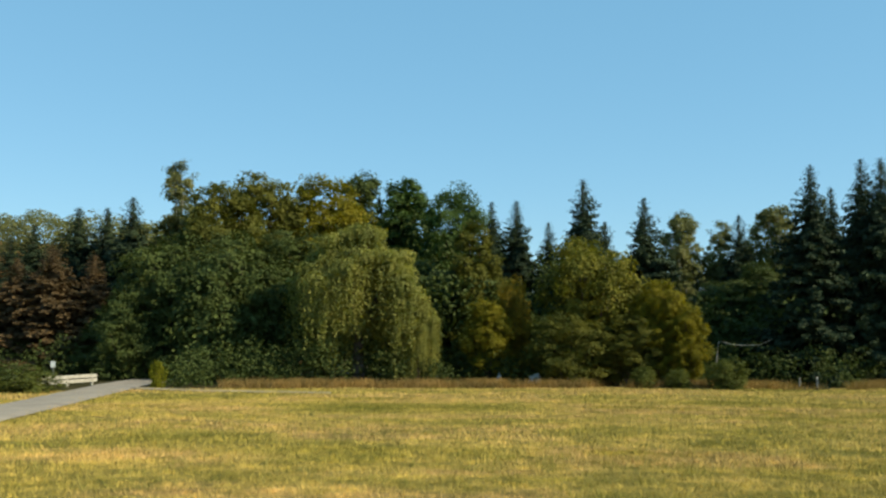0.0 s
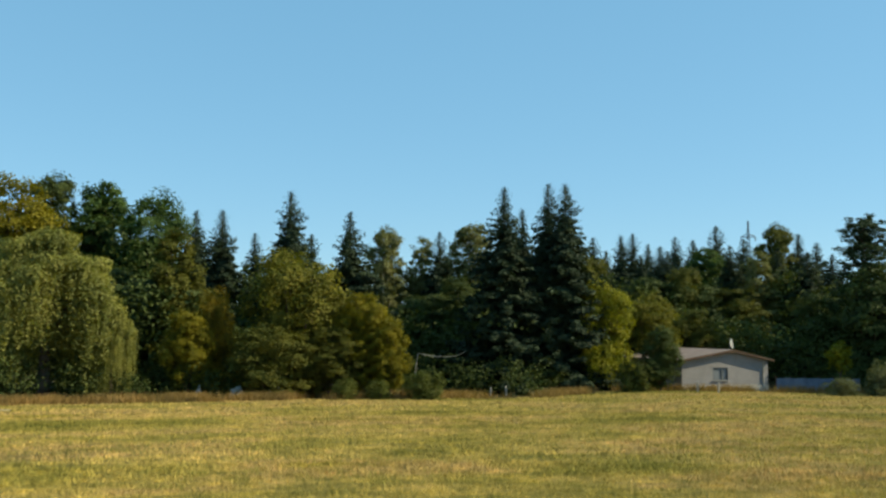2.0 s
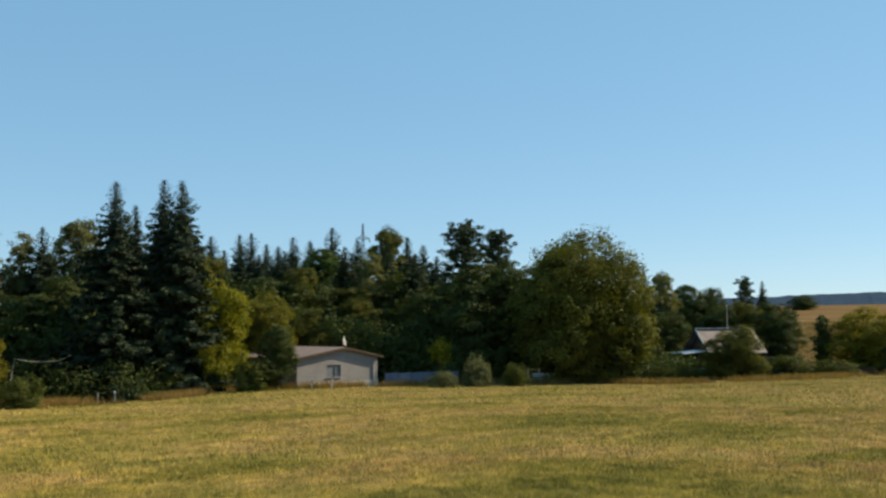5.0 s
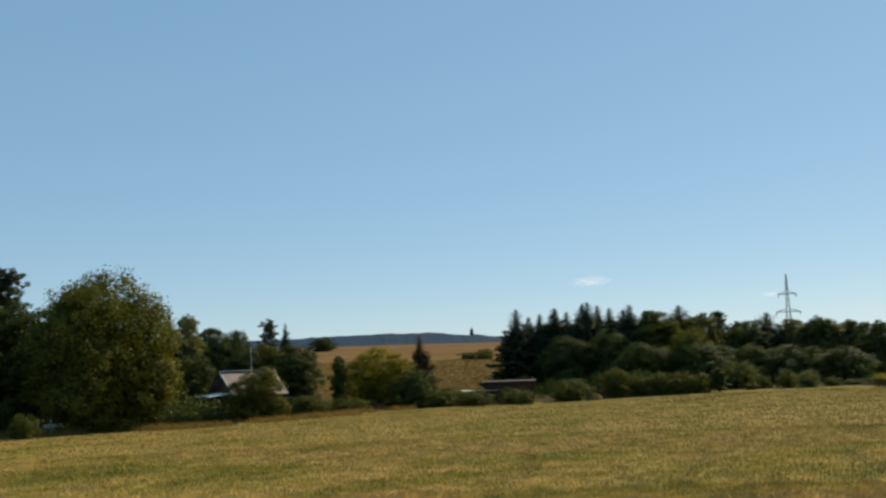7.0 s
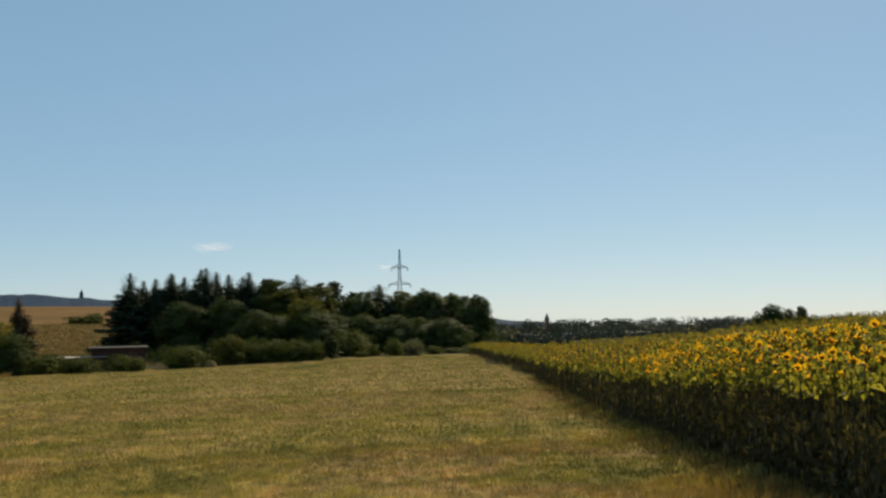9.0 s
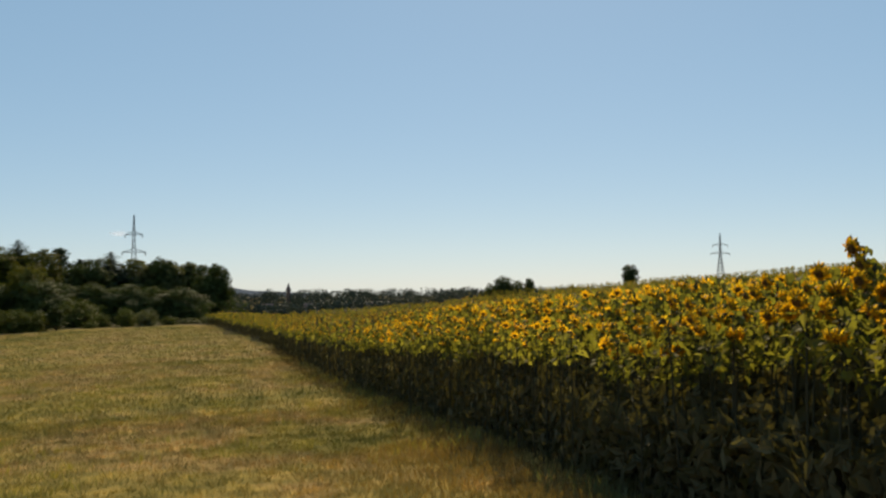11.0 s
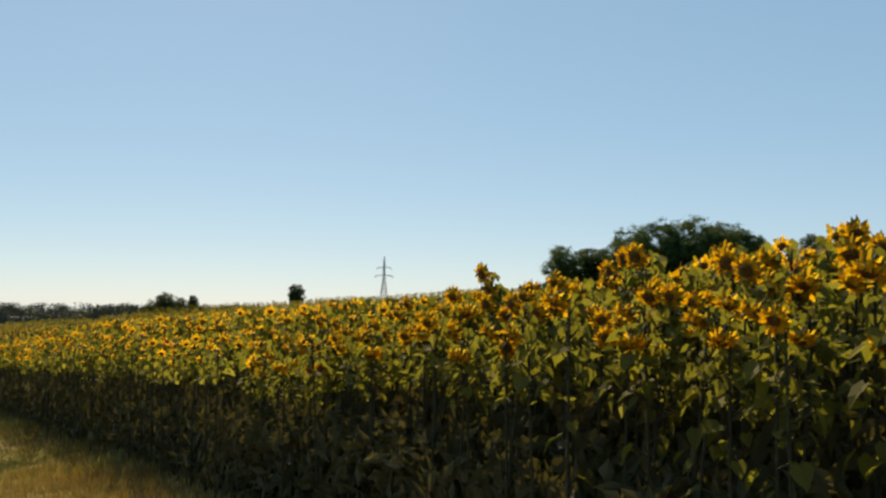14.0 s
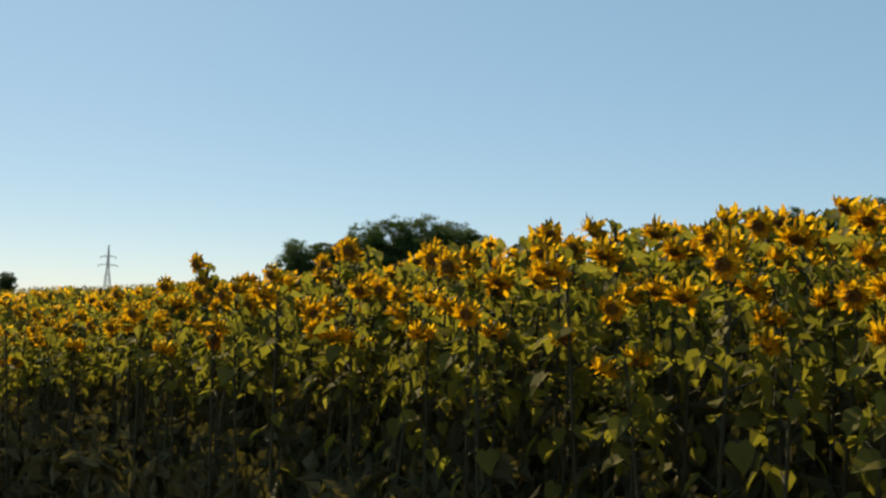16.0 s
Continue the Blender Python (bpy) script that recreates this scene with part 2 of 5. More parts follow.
# ---- the lie of the land: near slope, edge distance and edge height for directions round the camera ----
LAND = [(-180, .040, 120, 4.2), (-160, .030, 150, 4.3), (-140, .015, 150, 3.6), (-125, 0, 150, 2.5),
        (-117, -.008, 150, 1.1), (-111, -.018, 150, 0), (-106, -.023, 150, -.9), (-101, -.032, 150, -2.1),
        (-97, -.041, 150, -2.6), (-93, -.044, 130, -3.2), (-89, -.045, 120, -2.9), (-70, -.05, 110, -3.5),
        (-50, -.05, 90, -3.6), (-30, -.05, 80, -3.1), (-20, -.05, 69, -3.2), (0, -.05, 64, -3.0),
        (20, -.045, 58, -2.5), (40, -.035, 60, -1.6), (90, 0, 80, 0), (140, .04, 100, 3.5), (180, .040, 120, 4.2)]
RISE = [(-180, 0), (-125, 0), (-112, -8), (-95, -14), (-90, -8), (-75, 14), (-60, 15), (-40, 10), (-20, 8), (5, 14), (18, 22), (40, 22), (80, 5), (180, 0)]


def table(rows, az, col):
    """A smooth reading of a table by direction, in degrees."""
    for a, b in zip(rows, rows[1:]):
        if az <= b[0]:
            f = (az - a[0]) / (b[0] - a[0])
            f = f * f * (3 - 2 * f)
            return a[col] + (b[col] - a[col]) * f
    return rows[-1][col]


def ease(a, b, v):
    f = min(1, max(0, (v - a) / (b - a)))
    return f * f * (3 - 2 * f)


def ground_z(x, y):
    """The height of the ground."""
    r, az = math.hypot(x, y), math.degrees(math.atan2(-x, y))
    s, d, ze = (table(LAND, az, c) for c in (1, 2, 3))
    if r <= d:
        z = s * r + (ze - s * d) * (r / d) ** 2
    else:
        end = 2 * ze / d - s
        z = ze + end * 40 * (1 - math.exp(-(r - d) / 40))
    start = d if az < -91 else d * 1.3 + 20
    if az < -86:
        z -= 0.009 * max(0, r - 900)
    return z + table(RISE, az, 1) * ease(start, start + (400 if az < -2 else 150), r)


# ---- helpers of this place ----
def mesh_of(name, verts, faces, mats, index=None):
    me = bpy.data.meshes.new(name)
    me.from_pydata([tuple(v) for v in np.asarray(verts).tolist()], [], [tuple(f) for f in (faces.tolist() if isinstance(faces, np.ndarray) else faces)])
    for m in mats if isinstance(mats, (list, tuple)) else [mats]:
        me.materials.append(m)
    if index is not None:
        me.polygons.foreach_set("material_index", np.asarray(index, dtype=np.int32))
    me.update()
    return me


def part(name, me, parent, label=""):
    ob = new(name, me)
    ob.parent = parent
    if label:
        tagged(ob, label)
    return ob


def bm_mesh(name, bm, mat):
    me = bpy.data.meshes.new(name)
    bm.to_mesh(me)
    bm.free()
    me.materials.append(mat)
    return me


def box_bm(bm, size, place, turn=0.0, bevel=0.0):
    """Adds a box, its foot at the place, turned about z by degrees."""
    got = bmesh.ops.create_cube(bm, size=1, matrix=pose(*place, 0, 0, turn) @ Matrix.Translation((0, 0, size[2] / 2)) @ Matrix.Diagonal((*size, 1)))
    if bevel:
        edges = list({e for v in got["verts"] for e in v.link_edges})
        bmesh.ops.bevel(bm, geom=edges, offset=bevel, segments=2, affect="EDGES")
    return bm


def box(name, size, place, mat, parent, label="", turn=0.0, bevel=0.01):
    return part(name, bm_mesh(name, box_bm(bmesh.new(), size, place, turn, bevel), mat), parent, label)


def tube(points, radii, sides=6):
    """Vertices and triangles of a tapered tube along points."""
    pts, v, f = np.asarray(points, float), [], []
    for i, p in enumerate(pts):
        d = pts[min(i + 1, len(pts) - 1)] - pts[max(i - 1, 0)]
        d /= np.linalg.norm(d) + 1e-9
        a = np.cross(d, (0.31, 0.95, 0.1) if abs(d[2]) > 0.7 else (0, 0, 1))
        a /= np.linalg.norm(a) + 1e-9
        b = np.cross(d, a)
        for k in range(sides):
            w = 2 * math.pi * k / sides
            v.append(p + radii[i] * (math.cos(w) * a + math.sin(w) * b))
    for i in range(len(pts) - 1):
        for k in range(sides):
            q, r = i * sides + k, i * sides + (k + 1) % sides
            f += [(q, r, r + sides), (q, r + sides, q + sides)]
    return np.array(v), np.array(f)


def joined(pieces):
    """Several (vertices, triangles) as one."""
    vs, fs, n = [], [], 0
    for v, f in pieces:
        vs.append(v), fs.append(np.asarray(f) + n)
        n += len(v)
    return np.concatenate(vs), np.concatenate(fs)


def leaves(rng, where, way, length, width):
    """A folded, pointed leaf of two triangles at each place, its face turned to its way."""
    n = len(where)
    way = way / (np.linalg.norm(way, axis=1, keepdims=True) + 1e-9)
    a = np.cross(way, rng.normal(size=(n, 3)))
    a /= np.linalg.norm(a, axis=1, keepdims=True) + 1e-9
    b = np.cross(way, a)
    length, width = length * rng.uniform(0.6, 1.35, (n, 1)), width * rng.uniform(0.6, 1.35, (n, 1))
    v = np.stack([where - a * length / 2, where + b * width / 2 + way * width * 0.2, where + a * length / 2, where - b * width / 2 + way * width * 0.2], 1).reshape(-1, 3)
    q = np.arange(n)[:, None] * 4
    return v, np.concatenate([q + [0, 1, 2], q + [0, 2, 3]])


# ---- ground ----
def crop_edge(x):
    """Where the sunflower field begins, as y for each x."""
    return -3.35 + 0.00103 * max(x - 50, 0) ** 2


def build_ground():
    rings = [0.0] + [1.2 * 1.075 ** k for k in range(115)]
    rings = [r for r in rings if r < 4700] + [4700]
    turns = 240
    verts, faces, index = [(0, 0, ground_z(0, 0.001))], [], []
    for r in rings[1:]:
        for k in range(turns):
            a = 2 * math.pi * k / turns
            x, y = -math.sin(a) * r, math.cos(a) * r
            verts.append((x, y, ground_z(x, y)))

    def sort(x, y):
        r, az = math.hypot(x, y), math.degrees(math.atan2(-x, y))
        d = table(LAND, az, 2)
        if y < crop_edge(x) and (az < -86 or az > 95) and r < 400:
            return 1
        if r < d * 1.03:
            return 0
        if az < -88:
            return 0
        if az < -40:
            return 2 if r < (330 if az < -71 else 128) else (4 if r < 330 else 3)
        return 2 if r < 95 or az < 8 else 3
    n = len(rings) - 1
    for i in range(n):
        for k in range(turns):
            k2 = (k + 1) % turns
            if i == 0:
                f = (0, 1 + k, 1 + k2)
            else:
                f = (1 + (i - 1) * turns + k, 1 + i * turns + k, 1 + i * turns + k2, 1 + (i - 1) * turns + k2)
            c = np.mean([verts[j] for j in f], axis=0)
            faces.append(f), index.append(sort(c[0], c[1]))
    me = mesh_of("ground", verts, faces, [MAT_MEADOW, MAT_SOIL, MAT_FLOOR, MAT_STUBBLE, MAT_PASTURE], index)
    me.polygons.foreach_set("use_smooth", [True] * len(me.polygons))
    tagged(new("ground", me), "mown dry meadow sloping down to a line of trees", "ground", kind="structure")


build_ground()


# ---- trees ----
def lobed_crown(rng, h, w, foot, lobes, n, leaf, narrow=0.0, full=2.0):
    """A crown of boughs, each bough a heap of leafy sprays, with the limbs that carry them."""
    mid, rz, rx = (h + foot) / 2, (h - foot) / 2, w / 2
    where, way, limbs = [], [], []
    for k in range(lobes):
        a, u = k * 2.39996 + rng.uniform(-0.7, 0.7), 1 - 2 * (k + 0.5) / lobes
        ring = math.sqrt(max(0, 1 - abs(u) ** full)) * (1 - narrow * max(0, u))
        s = rng.uniform(0.50, 0.95)
        c = np.array([math.cos(a) * ring * rx * s, math.sin(a) * ring * rx * s, mid + u * rz * rng.uniform(0.68, 0.94)])
        rad = rng.uniform(0.27, 0.43) * min(rx, rz * 1.1)
        sprays = int(rng.integers(16, 24))
        out = rng.normal(size=(sprays, 3)) + (0.5 * math.cos(a), 0.5 * math.sin(a), 0.35)
        out /= np.linalg.norm(out, axis=1, keepdims=True)
        m = max(6, int(0.78 * n / lobes * (rad / (0.30 * min(rx, rz * 1.1))) ** 2 / sprays))
        at = c + out * rad * rng.uniform(0.70, 1.02, (sprays, 1)) * (1.12, 1.12, 0.80)
        big = rad * rng.uniform(0.24, 0.42, (sprays, 1, 1))
        d = np.clip(rng.normal(size=(sprays, m, 3)) * 0.55, -1, 1)
        where.append((at[:, None] + d * big * (1.15, 1.15, 0.60)).reshape(-1, 3))
        way.append((out[:, None] * 0.8 + rng.normal(size=d.shape) * 0.30 + (0, 0, 0.35)).reshape(-1, 3))
        limbs.append(tube([(0, 0, max(0, foot) * 0.75 + rng.uniform(0, 0.2) * h), (c[0] * 0.45, c[1] * 0.45, (c[2] + foot) / 2), c], [w * 0.014, w * 0.009, w * 0.003], 5))
    m = int(n * 0.26)
    d = rng.normal(size=(m, 3))
    d /= np.linalg.norm(d, axis=1, keepdims=True)
    where.append(np.array([0, 0, mid - rz * 0.08]) + d * rng.uniform(0.2, 0.68, (m, 1)) * (rx, rx, rz))
    way.append(d + rng.normal(size=(m, 3)) * 0.5 + (0, 0, 0.3))
    p = np.concatenate(where)
    tall, broad = np.quantile(p[:, 2], 0.992), np.quantile(np.hypot(p[:, 0], p[:, 1]), 0.975)
    fit = np.array([rx / broad, rx / broad, h / tall])
    v, f = joined(limbs)
    size = np.full((len(p), 1), 1.12)
    size[-m:] = 1.7
    return leaves(rng, p * fit, np.concatenate(way), leaf * size, leaf * 0.68 * size), (v * fit, f)


def broad_tree(rng, h=14.0, w=9.0, foot=0.6, lobes=44, n=30000, leaf=0.23, narrow=0.08, full=2.7):
    crown, limbs = lobed_crown(rng, h, w, foot, lobes, n, leaf, narrow, full)
    trunk = tube([(0, 0, -0.4), (0.05, 0, 0.3), (0.1, 0.05, h * 0.3), (0, 0.1, h * 0.72)], [w * 0.042, w * 0.03, w * 0.022, w * 0.006], 8)
    return joined([trunk, limbs]), crown


def shrub_bush(rng):
    crown, limbs = lobed_crown(rng, 3.0, 4.0, -1.0, 34, 6500, 0.14)
    return limbs, crown


def spruce_tree(rng, h=16.0, w=8.2, bare=0.03):
    """Boughs all up the stem, hanging a little and upturned at the tip, with needle sprays along them."""
    where, way, size, wood = [], [], [], [tube([(0, 0, -0.4), (0, 0, h * 0.4), (0, 0, h * 0.98)], [0.26, 0.17, 0.02], 7)]
    z, turn = h * bare, 0.0
    lean = rng.uniform(0, 2 * math.pi)
    while z < h * 0.992:
        f = z / h
        turn += 2.4 + rng.normal() * 0.5
        reach = (w / 2) * (1 - f) ** 0.77 * (1 + 0.12 * math.cos(turn - lean) + 0.14 * math.sin(z * 2.1 + lean)) + 0.02
        long = reach * rng.uniform(0.62, 1.12)
        m = max(5, int(long * 10))
        s = np.linspace(0.06, 1.0, m)
        rise = 0.06 + 0.50 * ease(0.75, 1.0, f)
        droop = (rise - 0.40) * long * s ** 1.2 + 0.20 * long * s ** 3
        p = np.stack([math.cos(turn) * long * s, math.sin(turn) * long * s, z + droop], 1)
        for side in (-1.5, -0.6, 0.6, 1.5):
            off = np.stack([-math.sin(turn) * side * 0.24 * (1.3 - s), math.cos(turn) * side * 0.24 * (1.3 - s), -0.06 - 0.10 * abs(side) + 0 * s], 1) * min(1, 2.8 * (1 - f))
            where.append(p + off + rng.normal(size=p.shape) * 0.07)
            way.append(rng.normal(size=p.shape) * 0.5 + (math.cos(turn) * 0.8, math.sin(turn) * 0.8, 0.55))
            size.append(np.full((m, 1), min(1, 0.22 + 2.2 * (1 - f))))
        z += rng.uniform(0.024, 0.052) * (1.0 if f < 0.7 else 1.25)
    size = np.concatenate(size)
    return joined(wood), leaves(rng, np.concatenate(where), np.concatenate(way), 0.40 * size, 0.19 * size)


def pine_tree(rng, h=16.0, w=6.0):
    """A tall stem with spreading limbs that end in small flat needle tufts, with sky between them."""
    where, way, wood = [], [], [tube([(0, 0, -0.4), (0.2, 0, h * 0.5), (0.1, 0.2, h * 0.95)], [0.26, 0.18, 0.05], 7)]
    for k in range(64):
        f = 0.36 + 0.64 * (k + 0.5) / 64
        a = k * 2.4 + rng.uniform(-0.4, 0.4)
        long = (w / 2) * rng.uniform(0.35, 1.0) * (1 - max(0, f - 0.68) * 2.2) * (0.55 + 0.45 * min(1, (f - 0.3) * 3))
        c = np.array([math.cos(a) * long, math.sin(a) * long, h * f * 0.975])
        wood.append(tube([(0.1, 0.1, c[2] - 0.8), c * (0.5, 0.5, 1) - (0, 0, 0.3), c], [0.07, 0.04, 0.02], 5))
        for j in range(5):
            t = c * (1 - 0.16 * j, 1 - 0.16 * j, 1) + rng.normal(size=3) * (0.45, 0.45, 0.28)
            m = 46
            d = rng.normal(size=(m, 3))
            d /= np.linalg.norm(d, axis=1, keepdims=True)
            where.append(t + d * rng.uniform(0.26, 0.50) * rng.uniform(0.4, 1.05, (m, 1)) * (1.2, 1.2, 0.65))
            way.append(d + rng.normal(size=(m, 3)) * 0.4 + (0, 0, 0.3))
    return joined(wood), leaves(rng, np.concatenate(where), np.concatenate(way), 0.27, 0.13)


def willow_tree(rng, h=11.6, w=9.5):
    """Arching limbs with leafy shoulders, and long strands that hang from them in uneven curtains."""
    where, way, limbs = [], [], [tube([(0, 0, -0.4), (0.1, 0, 1.5), (-0.1, 0.1, h * 0.62)], [0.5, 0.38, 0.16], 9)]
    for k in range(46):
        a, u = k * 2.4 + rng.uniform(-0.4, 0.4), (k + 0.5) / 46
        r = w / 2 * math.sqrt(u) * rng.uniform(0.62, 0.98)
        top = h * (1.0 - 0.46 * (r / (w / 2)) ** 2.2) * rng.uniform(0.84, 1.02)
        c = np.array([math.cos(a) * r, math.sin(a) * r, top - 0.7])
        long = rng.uniform(1.5, 4.2) if rng.uniform() < 0.62 else rng.uniform(4.0, 8.0)
        limbs.append(tube([(0, 0, h * 0.35), (c[0] * 0.5, c[1] * 0.5, c[2] * 0.85), c], [0.16, 0.10, 0.04], 5))
        d = rng.normal(size=(300, 3))
        d /= np.linalg.norm(d, axis=1, keepdims=True)
        where.append(c + d * (1.05, 1.05, 0.62) * rng.uniform(0.5, 1.0, (300, 1)) - (0, 0, 0.1))
        way.append(d + rng.normal(size=d.shape) * 0.4 + (0, 0, 0.5))
        for j in range(30):
            b = rng.uniform(0, 2 * math.pi)
            p = c + np.array([math.cos(b), math.sin(b), 0]) * rng.uniform(0.3, 1.15)
            drop = min(p[2] - 0.4, long * rng.uniform(0.35, 1.2))
            m = max(3, int(drop / 0.15))
            s = np.linspace(0, 1, m)[:, None]
            line = p + s * (0, 0, -drop) + np.sin(s * 3 + b) * (0.14, 0.12, 0) + rng.normal(size=(m, 3)) * 0.06
            where.append(line)
            side = np.array([math.cos(a), math.sin(a), 0.1])
            way.append(side * 0.7 + rng.normal(size=(m, 3)) * (0.6, 0.6, 0.25))
    m = 5200
    d = rng.normal(size=(m, 3))
    d /= np.linalg.norm(d, axis=1, keepdims=True)
    where.append(np.array([0, 0, h * 0.46]) + d * rng.uniform(0.1, 0.66, (m, 1)) * (w / 2, w / 2, h * 0.44))
    way.append(d + rng.normal(size=d.shape) * 0.5)
    return limbs, leaves(rng, np.concatenate(where), np.concatenate(way), 0.30, 0.12)


FORMS = {     # nominal height and width, builder, how many different ones
    "spruce": (16.0, 4.9, spruce_tree, 5), "rust": (16.0, 4.9, spruce_tree, 2), "pine": (16.0, 6.0, pine_tree, 2), "willow": (11.6, 9.5, willow_tree, 2),
    "broad": (14.0, 9.0, broad_tree, 6), "slim": (14.0, 6.0, lambda rng: broad_tree(rng, 14.0, 6.0, 1.2, 34, 17000, 0.21, 0.45), 3),
    "low": (8.0, 8.0, lambda rng: broad_tree(rng, 8.0, 8.0, -1.2, 46, 20000, 0.20, 0.15), 4),
    "dome": (13.0, 13.0, lambda rng: broad_tree(rng, 13.0, 13.0, -0.6, 88, 62000, 0.25, 0.0, 2.8), 1),
    "sapling": (3.0, 2.0, lambda rng: broad_tree(rng, 3.0, 2.0, 1.3, 16, 1500, 0.14, 0.2), 1),
    "bush": (3.0, 4.0, shrub_bush, 4), "column": (8.0, 2.6, lambda rng: broad_tree(rng, 8.0, 2.6, 0.2, 26, 5000, 0.22, 0.6), 2),
}
FORM_OF = {"birch": "slim", "cypress": "column", "shrub": "bush", "grass_bush": "bush", "weed": "bush", "sapling": "sapling", "apple": "low", "maple": "dome", "yellow": "low", "amber": "low"}
SAY = {
    "spruce": ("spruce_tree", "tall dark green spruce with drooping boughs at the wood's edge", "spruce"), "rust": ("dying_spruce_tree", "half-dead spruce with rusty brown needles at the wood's edge", "spruce"),
    "pine": ("pine_tree", "tall pine with a bare trunk and dark needle tufts", "pine"), "dark": ("broadleaf_tree", "dark green broadleaf tree standing in its own shade", "tree"),
    "green": ("broadleaf_tree", "full green broadleaf tree in the wood", "tree"), "olive": ("broadleaf_tree", "olive green broadleaf tree lit by evening sun", "tree"),
    "apple": ("orchard_tree", "round orchard tree with thin olive and yellow foliage", "tree"), "gold": ("broadleaf_tree", "broadleaf tree turning golden green", "tree"),
    "yellow": ("broadleaf_tree", "sunlit yellow-green broadleaf tree beside the hut", "tree"), "amber": ("small_tree", "small tree with amber autumn leaves", "tree"),
    "birch": ("birch_tree", "slender birch with pale thinning foliage", "birch"), "maple": ("maple_tree", "large rounded maple with layered olive green boughs", "maple"),
    "willow": ("weeping_willow", "weeping willow with long hanging yellow-green strands", "willow"), "shrub": ("shrub", "low green shrub at the edge of the meadow", "shrub"),
    "grass_bush": ("silver_shrub", "silvery grey-green shrub in the dry grass", "shrub"), "cypress": ("columnar_tree", "dark narrow columnar garden conifer", "conifer"),
    "sapling": ("sapling", "young tree with a thin bare trunk and yellow-green leaves", "tree"),
    "weed": ("tall_weed", "tall yellow-green weed beside the road", "weed"),
}
stock, placed = {}, {}


def form_for(kind, h, w):
    if kind in ("spruce", "rust", "pine", "willow"):
        return kind
    if kind in FORM_OF and not (kind in ("apple", "yellow", "amber") and h < 2.5):
        return FORM_OF[kind]
    return "bush" if h < 3.2 else ("low" if h < 1.15 * w else ("broad" if h < 2.2 * w else "slim"))


def plant(kind, x, y, h, w, group):
    form = form_for(kind, h, w)
    H, W, make, many = FORMS[form]
    turn = (len(placed) * 137.5) % 360
    pick = len([1 for k in placed.values() if k == form]) % many
    m = pose(x, y, ground_z(x, y) - 0.05, 0, 0, turn) @ Matrix.Diagonal((w / W * 1.06, w / W * 1.06, h / H, 1))
    name, label, cat = SAY[kind]
    if (form, pick) not in stock:
        rng = np.random.default_rng(100 + 17 * len(stock))
        wood, crown = make(rng)
        boughs = [mesh_of("limb", *w, MAT_BARK) for w in wood[1:]] if isinstance(wood, list) else []
        stock[form, pick] = (mesh_of("trunk", *(wood[0] if boughs else wood), MAT_BARK), mesh_of("crown", *crown, LEAF[kind]), boughs)
    ob = new(name)
    ob.matrix_basis = m
    wood, crown, boughs = stock[form, pick]
    bole = part("trunk" if form != "bush" else "stem", wood, ob)
    if kind == "birch":
        bole.material_slots[0].link, bole.material_slots[0].material = "OBJECT", MAT_BIRCH_BARK
    for me in boughs:
        part("limb", me, ob)
    top = part("crown", crown, ob)
    top.material_slots[0].link = "OBJECT"
    top.material_slots[0].material = LEAF[kind]
    tagged(ob, label, cat, group)
    placed[ob.name] = form
    return ob


FAR_BANK = [
    ("spruce", -40.8, 91.8, 12.3, 6.3),
    ("spruce", -40.5, 96.3, 13.9, 7.1),
    ("spruce", -34.6, 92.1, 15.4, 6.6),
    ("spruce", -32.9, 94.9, 15.7, 5.8),
    ("spruce", -28.2, 88.0, 15.8, 6.4),
    ("rust", -31.4, 78.4, 10.6, 6.2),
    ("rust", -28.4, 79.5, 9.9, 4.6),
    ("rust", -39.8, 81.2, 11.6, 6.0),
    ("rust", -34.6, 79.2, 9.5, 5.4),
]
BROADLEAF = [
    ("birch", -24.1, 89.3, 18.7, 5.7),
    ("olive", -18.8, 82.3, 15.5, 8.6),
    ("olive", -16.2, 86.9, 16.9, 9.6),
    ("gold", -11.2, 89.8, 17.3, 10.4),
    ("dark", -8.4, 96.1, 19.0, 6.7),
    ("green", -4.1, 96.4, 18.6, 7.7),
    ("green", 0.2, 92.4, 17.0, 7.9),
    ("dark", -21.4, 77.5, 10.8, 9.6),
    ("dark", -16.1, 75.7, 10.5, 10.0),
    ("dark", -12.4, 79.5, 11.5, 8.4),
    ("olive", 2.2, 80.4, 12.6, 5.5),
    ("dark", -1.0, 82.4, 9.0, 7.6),
    ("dark", -24.0, 74.7, 6.5, 7.1),
    ("dark", -4.4, 84.3, 10.6, 8.7),
]
WILLOW = [
    ("willow", -6.3, 70.2, 11.6, 9.5),
    ("willow", -2.1, 69.4, 6.7, 3.5),
]
MEADOW_EDGE = [
    ("amber", 4.7, 72.3, 7.4, 3.5),
    ("gold", 3.0, 70.4, 5.9, 3.7),
    ("apple", 10.6, 71.7, 10.2, 8.4),
    ("olive", 8.4, 68.9, 4.8, 6.0),
    ("gold", 14.8, 68.9, 7.2, 4.1),
    ("gold", 16.4, 67.5, 5.4, 2.8),
    ("shrub", 12.9, 65.2, 1.4, 2.0),
    ("shrub", 18.0, 64.0, 2.0, 2.8),
    ("dark", 6.7, 78.2, 5.1, 5.4),
    ("shrub", -22.4, 51.8, 1.4, 4.9),
    ("weed", -16.9, 58.0, 1.6, 1.0),
    ("olive", 12.4, 68.3, 4.8, 4.0),
    ("dark", 24.8, 87.0, 8.5, 6.5),
    ("dark", 28.2, 88.0, 10.1, 6.7),
    ("shrub", 15.0, 64.7, 1.3, 2.0),
]
